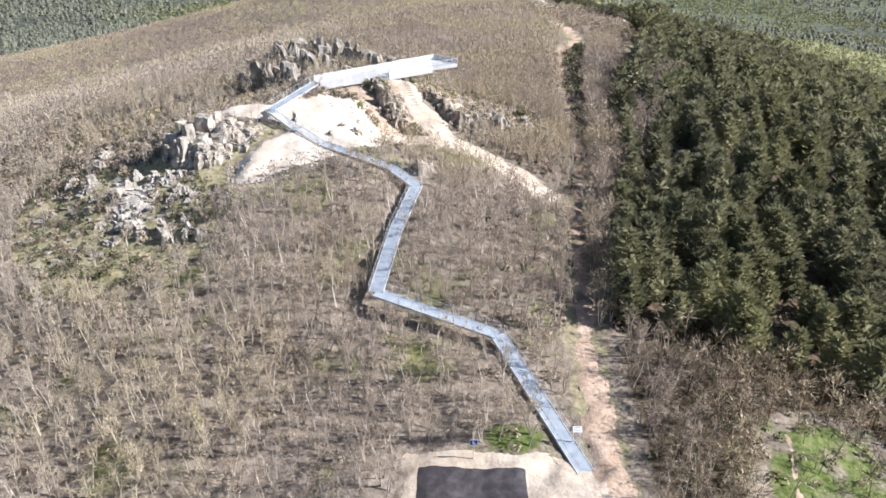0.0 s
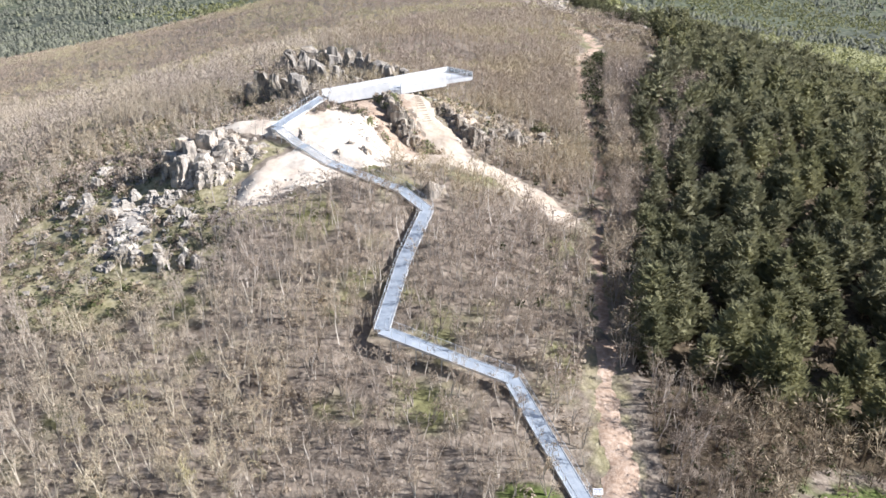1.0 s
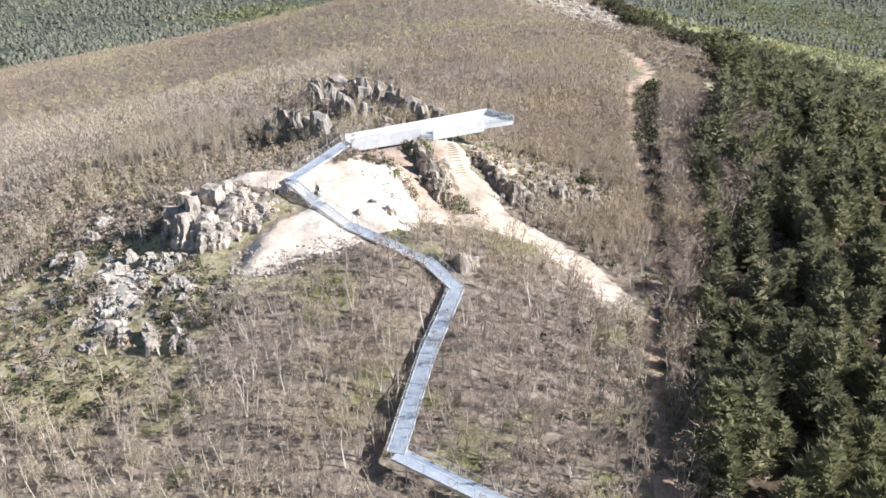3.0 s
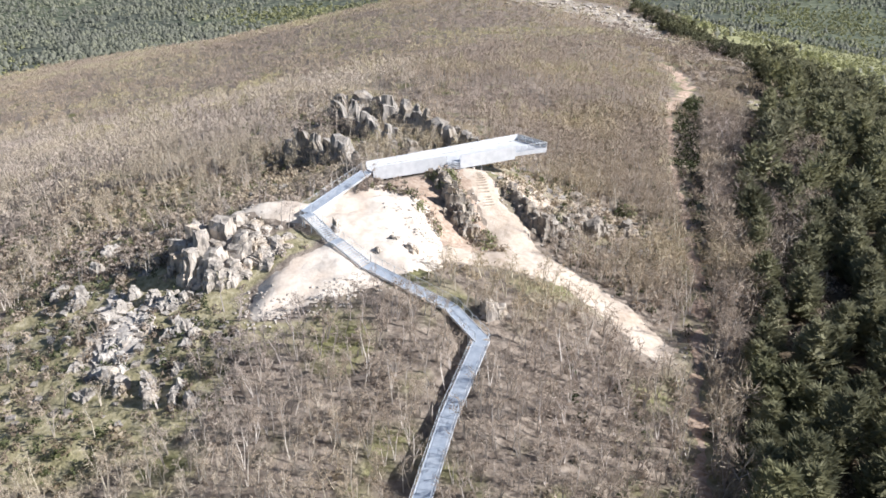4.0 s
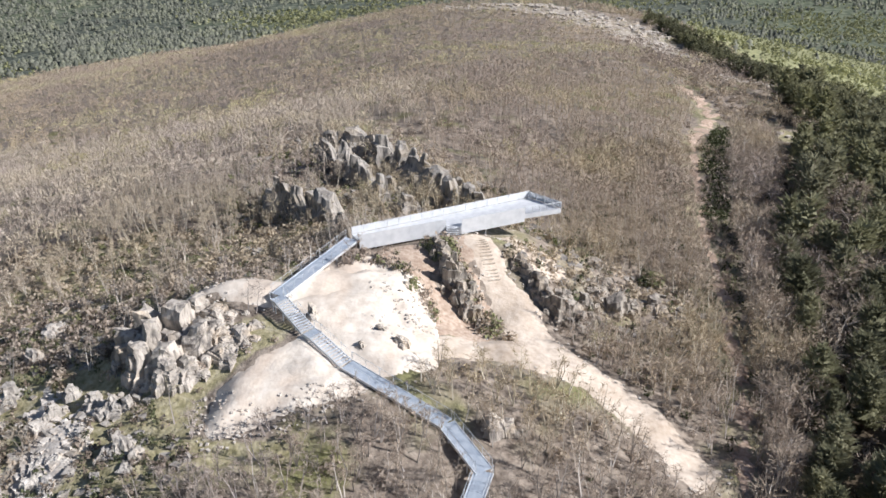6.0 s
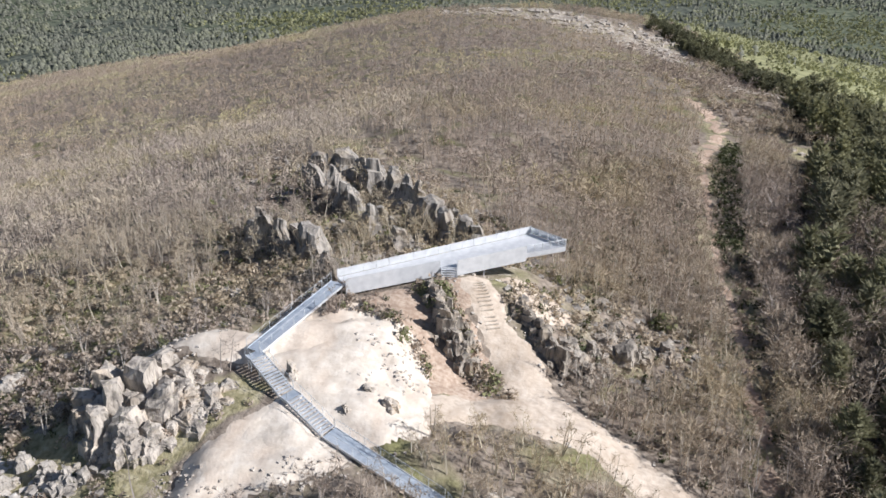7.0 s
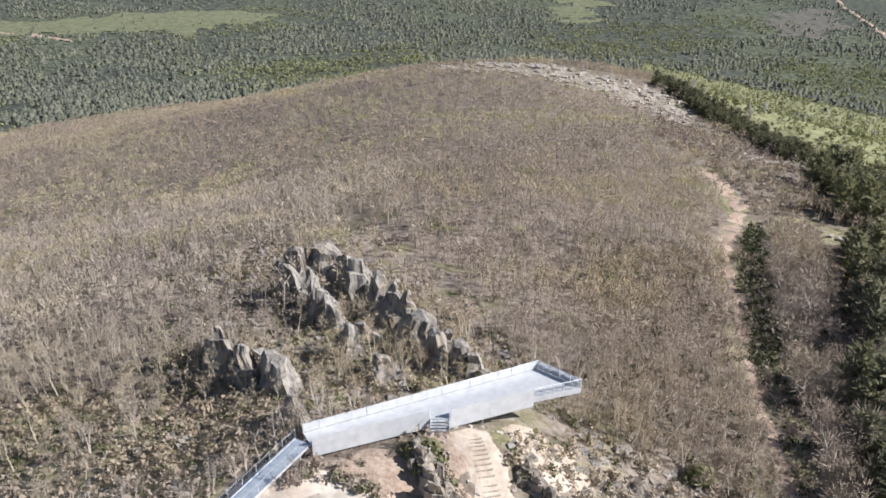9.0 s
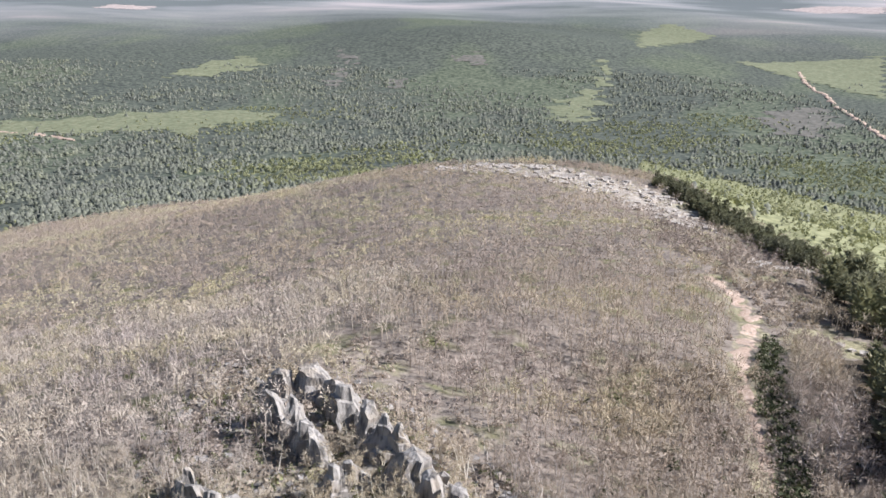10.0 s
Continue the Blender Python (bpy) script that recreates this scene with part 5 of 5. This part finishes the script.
# a closed row along the edge that faces the track
row = []
for (ax, ay), (bx, by) in zip(PINES[:8], PINES[1:8]):
    for k in range(int(math.hypot(bx - ax, by - ay) / 3.4)):
        f = (k + 0.5) / int(math.hypot(bx - ax, by - ay) / 3.4)
        row.append((ax + (bx - ax) * f + rp.uniform(1.4, 2.8), ay + (by - ay) * f))
row = np.array(row)
row = row[(inside(MIXED, row[:, 0], row[:, 1]) < 0) | (rp.random(len(row)) < 0.4)]
plant = np.concatenate([row, plant[inside(PINES, plant[:, 0], plant[:, 1]) > 3.3]])
front = (plant[:, 1] < 190) & (plant[:, 0] < 75)
trees = plant[front][:295]
first = [tree_thing("pine", k, (PINE_BARK, NEEDLE), "dark green pine with dense tufted crown in a plantation", "tree", "pines beside the track") for k in pine_kinds]
for k, (x, y) in enumerate(trees):
    m = pose(x, y, float(land(x, y)), 0, 0, spin.uniform(0, 360)) @ Matrix.Scale(spin.uniform(0.76, 1.16), 4)
    if k < len(first):
        first[k].matrix_basis = m
    else:
        ob = copy_thing(first[k % len(first)], m)
        ob.matrix_basis = m
others = np.concatenate([plant[front][295:], plant[~front]])
mid_pines = [pine(260 + k, high=8.2, boughs=36, tufts=15, size=0.46, girth=(0.95, 1.1)[k % 2]) for k in range(6)]
sow("pine_plantation", mid_pines, others, [PINE_BARK, NEEDLE], "dense dark green pine plantation on the hillside", "wood", (0.76, 1.18), seed=31)

# far woods, broom and heath
r_all, rf = scatter(-1500, 1100, 380, 1800, 4.9, 14)
rr = np.hypot(r_all[:, 0] + 15, r_all[:, 1] - 180)
keepf = (hill_edge(r_all[:, 0], r_all[:, 1]) > 4) & planted(r_all) & (rf.random(len(rr)) < np.clip(1.7 - rr / 1000, 0.36, 1)) & (scrubland(r_all[:, 0], r_all[:, 1]) < 0.3)
keepf &= rf.random(len(rr)) < np.clip(0.72 + 1.3 * ripple(r_all[:, 0], r_all[:, 1], 0.13), 0.08, 1)
stand = np.sin(r_all[:, 0] / 95 + 1.1 * np.sin(r_all[:, 1] / 140)) * np.sin(r_all[:, 1] / 120 + 0.7 * np.sin(r_all[:, 0] / 70))
for outline in CLEARINGS:
    keepf &= (inside(outline, r_all[:, 0], r_all[:, 1]) + rf.normal(0, 9, len(rr)) < -4) | (rf.random(len(rr)) < (0.10 if outline in CLEARINGS[:2] else 0.3))
wood = keepf & (stand + rf.normal(0, .25, len(rr)) > -0.18)
nigh = rr < 720
sow("far_pine_forest", [far_tree(300 + k, rings=3, sides=5) for k in range(6)], r_all[wood & nigh], [FAR_PINE], "pine forest at the foot of the hill", "forest", (0.55, 1.3), seed=41, soft=True)
sow("far_pine_forest", [far_tree(320 + k, high=4.4, wide=2.7) for k in range(6)], r_all[wood & ~nigh], [FAR_PINE], "distant pine forest covering the plain behind the hill", "forest", (0.6, 1.35), seed=40, soft=True)
gap_in_wood = keepf & ~wood & (rr < 1300)
sow("broom_scrub", [far_bush(360 + k, 3.2, 2.4) for k in range(4)], r_all[gap_in_wood], [BROOM], "yellow-green scrub in openings of the pine forest", "scrub", (0.5, 1.1), seed=61)
belt, rq = scatter(30, 110, 340, 540, 3.7, 15)
dist = along(BELT, belt[:, 0], belt[:, 1])
sow("pine_belt", mid_pines, belt[dist < 7], [PINE_BARK, NEEDLE], "belt of dark pines along the foot of the ridge", "wood", (0.42, 0.8), seed=42)
br, rq = scatter(60, 620, 150, 1080, 6.2, 16)
bd = (scrubland(br[:, 0], br[:, 1]) > 0.4) & planted(br) & (rq.random(len(br)) < 0.75)
sow("broom_scrub", [far_bush(330 + k) for k in range(5)], br[bd], [SCRUB_LEAF], "pale yellow-green scrub on the slope beyond the pines", "scrub", (0.5, 1.2), seed=43)
lone = bd & (rq.random(len(br)) < 0.045)
sow("scattered_pines", [far_tree(340 + k, rings=3, sides=5) for k in range(4)], br[lone] + 1.7, [FAR_PINE], "single dark pines dotted over the pale scrub", "trees", (0.5, 1.1), seed=49, soft=True)

shrub_kinds = [tuft(350 + k) for k in range(6)]
sh, rq = scatter(-96, 60, 66, 262, 1.7, 17)
x, y = sh[:, 0], sh[:, 1]
near_rock = (inside(CRAGLAND, x, y) > 0) & (inside(MEADOW, x, y) < 0) & (rq.random(len(sh)) < 0.8) | (inside(HEATHLAND, x, y) > -3) & (rq.random(len(sh)) < 0.15)
lawn = (inside(MEADOW, x, y) > 0) & (rq.random(len(sh)) < 0.05)
open_ground = (along(BREAK, x, y) < 2.6) & (rq.random(len(sh)) < 0.8) | (inside(FORECOURT, x, y) > 0) & (rq.random(len(sh)) < 0.35) | (inside(STRIP, x, y) > 0) & (rq.random(len(sh)) < 0.3)
under = rq.random(len(sh)) < np.where((x > 6) & (y > 150), 0.5, np.where((x > 2) & (y > 96), 0.3, 0.10))
hh, rh = scatter(-96, -26, 146, 194, 1.4, 28)
hh = hh[(inside(HEATHLAND, hh[:, 0], hh[:, 1]) > -2) & clear_of(hh, -0.4)]
for rx, ry, rw, rh_ in WEST:
    hh = hh[np.hypot(hh[:, 0] - rx, hh[:, 1] - ry) > rw * 0.9]
olive = np.random.default_rng(6).random(len(hh)) < 0.12
og, ro = scatter(-28, -2, 156, 173, 0.85, 33)
og = og[((inside(OVERGROWN, og[:, 0], og[:, 1]) > 0) | (along([(-14.4, 171), (-11.6, 168.5), (-9.4, 164.5), (-6.4, 160.8), (-4, 158.4)], og[:, 0], og[:, 1]) < 1.5)) & (ro.random(len(og)) < 0.85) & (along(WAYS[2], og[:, 0], og[:, 1]) > 1.6)]
green = ro.random(len(og)) < 0.22
sow("broom_shrubs", shrub_kinds, og[green], [BROOM], "olive-green shrubs on the overgrown edge of the heap", "shrubs", (0.6, 1.5), seed=58, level=surface)
sow("heath_shrubs", shrub_kinds, og[~green], [HEATH], "dry grey-brown shrubs on the rock wall and heap edge", "shrubs", (0.6, 1.5), seed=59, level=surface)
sow("heath_shrubs", shrub_kinds, hh[~olive], [HEATH], "dense carpet of grey-brown heath behind the pale crag", "shrubs", (0.5, 1.2), seed=54)
sow("broom_shrubs", shrub_kinds, hh[olive], [BROOM], "olive-green broom among the grey heath", "shrubs", (0.5, 1.1), seed=55)
mh, rh = scatter(-76, -32, 106, 162, 1.5, 29)
mh = mh[(inside(MEADOW, mh[:, 0], mh[:, 1]) > -2) & clear_of(mh, -0.3) & (ripple(mh[:, 0], mh[:, 1], 1.0) + rh.normal(0, 0.25, len(mh)) > -0.1) & off_scree(mh)]
pick = rh.random(len(mh))
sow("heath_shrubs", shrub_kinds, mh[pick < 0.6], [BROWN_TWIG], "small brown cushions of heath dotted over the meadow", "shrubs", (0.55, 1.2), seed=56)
sow("dark_shrubs", shrub_kinds, mh[pick >= 0.6], [DARK_SHRUB], "small dark round shrubs dotted over the meadow", "shrubs", (0.55, 1.15), seed=57)
# shrubs along DITCH are added for its dark line; glade ones deepen shade
dark_growth = (x > 4) & (y > 110) & (y < 250) & (inside(PINES, x, y) < 0) & (rq.random(len(sh)) < np.where(y > 150, 0.26, 0.12)) | (inside(FORECOURT, x, y) > 0) & (rq.random(len(sh)) < 0.12) | (x > 19.5) & (y < 104) & (x < 60) & (inside(GLADE, x, y) < 1) & (rq.random(len(sh)) < 0.5) | (along(DITCH, x, y) < 0.9) & (rq.random(len(sh)) < 0.95) | (along(BREAK, x, y) < 2.8) & (rq.random(len(sh)) < 0.5)
dark_places = sh[(dark_growth | (inside(MEADOW, x, y) > 0) & (rq.random(len(sh)) < 0.03) | (inside(HEATHLAND, x, y) > 0) & (rq.random(len(sh)) < 0.07) | (inside(GLADE, x, y) > 0) & (rq.random(len(sh)) < 0.06)) & clear_of(sh, -0.4)]
sow("dark_shrubs", shrub_kinds, dark_places, [DARK_SHRUB], "dark green rounded shrubs on grass, some added to darken ditch and glade", "shrubs", (0.5, 1.3), seed=50)
sh = sh[(near_rock | lawn | open_ground | under) & clear_of(sh, -0.4) & off_scree(sh)]
sow("heath_shrubs", shrub_kinds, sh, [HEATH], "low brown heath and broom shrubs between the rocks", "shrubs", (0.6, 1.6), seed=44)


sow("broom_shrubs", [tuft(382 + k, 150, 1.1, 1.2, 0.2) for k in range(3)], np.array([(-13.6, 171.4), (-12.6, 170.2), (-14.2, 170.0), (-11.6, 169.4), (-12.9, 168.8)]), [BROOM], "tall olive broom bushes on top of the rock wall", "shrubs", (0.9, 1.5), seed=64, level=surface)
sow("green_shrub", [tuft(380, 160, 1.2, 1.1, 0.22)], np.array([(17.6, 182.6)]), [BROOM], "single fresh green shrub among the grey rocks", "shrub", (1.6, 1.7), seed=63)


# rubble
def stone(seed):
    r = np.random.default_rng(seed)
    c = np.array([(a, b, d) for a in (-1, 1) for b in (-1, 1) for d in (-1, 1)], float) * r.uniform(0.5, 1.0, (8, 3)) * (1, .8, .6)
    q = [(0, 1, 3, 2), (4, 6, 7, 5), (0, 4, 5, 1), (2, 3, 7, 6), (1, 5, 7, 3), (0, 2, 6, 4)]
    t = [(a, b, c_) for a, b, c_, d in q] + [(a, c_, d) for a, b, c_, d in q]
    return np.array(c, np.float32), np.array(t, np.int32), np.zeros(12, np.int32)


stones = [stone(400 + k) for k in range(8)]
ru, rq = scatter(-46, 24, 130, 180, 0.5, 18)
x, y = ru[:, 0], ru[:, 1]
up_in, low_in = inside(SPOIL_UP, x, y), inside(SPOIL_LOW, x, y)
take = (low_in > -2.2) & (low_in < 2.6) & (y < 141 + 0.2 * (x + 30)) & (rq.random(len(ru)) < 0.42)
take |= (up_in > -1.2) & (up_in < 4.5) & (x > -21) & (y < 160) & (rq.random(len(ru)) < 0.30 * (0.4 + smooth(ripple(x, y, 1.4), -0.2, 0.3)))
take |= (np.abs(up_in) < 1.0) & (rq.random(len(ru)) < 0.12) | (np.abs(inside(ACCESS, x, y) + 0.3) < 0.8) & (rq.random(len(ru)) < 0.16)
take &= (inside(ROAD, x, y) < 0.3) & (inside(ACCESS, x, y) < 0.8)
for way in WAYS:
    take &= along(way, x, y) > 1.2
sow("white_rubble", stones, ru[take], [PALE_SOIL], "loose white stones round the spoil heap", "rubble", (0.08, 0.28), 0.0, seed=45, level=surface)
ws, rq = scatter(-60, -46, 126, 146, 0.7, 34)
ws = ws[(np.max([inside(o, ws[:, 0], ws[:, 1]) for o in WHITE_PATCHES], axis=0) > -0.6) & (rq.random(len(ws)) < 0.6)]
sow("white_rubble", stones, ws, [PALE_SOIL], "whitish broken stones strewn over the scree", "rubble", (0.15, 0.6), 0.0, seed=60)
ru, rq = scatter(-72, 26, 118, 262, 1.3, 19)
x, y = ru[:, 0], ru[:, 1]
take = ((inside(CRAGLAND, x, y) > -1) & (rq.random(len(ru)) < 0.45) | (inside(MEADOW, x, y) > -2) & (rq.random(len(ru)) < 0.2)) & clear_of(ru, -0.5)
sow("grey_rubble", stones, ru[take], [ROCK], "grey broken stones below the crags", "rubble", (0.2, 0.9), 0.05, seed=46)
rg, rq = scatter(-110, 90, 430, 600, 2.2, 20)
x, y = rg[:, 0], rg[:, 1]
take = (along(RIDGE, x, y) + rq.normal(0, 3, len(rg)) < 20) & (rq.random(len(rg)) < np.clip(0.32 + 0.6 * ripple(x, y, 0.9), 0.03, 0.8))
sow("ridge_rocks", stones, rg[take], [PALE_ROCK], "pale broken rock along the far crest", "rubble", (0.35, 2.2), 0.1, seed=47)
hb, rq = scatter(26, 52, 176, 298, 1.25, 26)
hb = hb[(along(BREAK, hb[:, 0], hb[:, 1]) + 1.6 * ripple(hb[:, 0], hb[:, 1], 1.2) < 2.4) & (hb[:, 1] > 215) & clear_of(hb, -0.9) & (rq.random(len(hb)) < 0.75)]
sow("evergreen_hedge", shrub_kinds, hb, [DARK_SHRUB], "dense dark green scrub filling the dip beside the track", "shrubs", (0.5, 1.6), seed=51)
cb, rq = scatter(-60, 4, 178, 236, 1.6, 35)
cb = cb[(inside(CRAGLAND, cb[:, 0], cb[:, 1]) > -4) & (inside(STRIP, cb[:, 0], cb[:, 1]) < -1) & clear_of(cb) & (rq.random(len(cb)) < 0.38)]
sow("broom_shrubs", shrub_kinds, cb, [BROOM], "olive broom filling the hollows between the grey crags", "shrubs", (0.5, 1.15), seed=65)
hs, rq = scatter(30, 80, 262, 445, 2.1, 27)
hs = hs[((inside(SHOULDER, hs[:, 0], hs[:, 1]) > -2) & (rq.random(len(hs)) < 0.8) | (inside(OPEN_SLOPE, hs[:, 0], hs[:, 1]) > 0) & (rq.random(len(hs)) < 0.15) | (along(TRACK, hs[:, 0], hs[:, 1]) < 4) & (rq.random(len(hs)) < 0.4)) & clear_of(hs, -0.6)]
sow("heath_shrubs", shrub_kinds, hs, [HEATH], "low purple-brown heath on the shoulder above the track", "shrubs", (0.8, 2.0), seed=52)
sow("white_stones", [stone(470 + k) for k in range(4)], np.array([(60, 286), (62.5, 285.2), (58, 287.5), (66, 281), (69, 279.5), (64.2, 283.4), (61, 288)], float), [PALE_ROCK], "white stones lying on the open grass slope", "stones", (0.5, 1.1), 0.05, seed=53)
rg, rq = scatter(50, 90, 340, 364, 1.4, 22)
take = (np.hypot((rg[:, 0] - 64) / 1.8, rg[:, 1] - 352) < 5.5) & (rq.random(len(rg)) < 0.5)
sow("ridge_rocks", stones, rg[take], [PALE_ROCK], "pale broken rock on the ridge shoulder", "rubble", (0.5, 1.7), 0.1, seed=48)
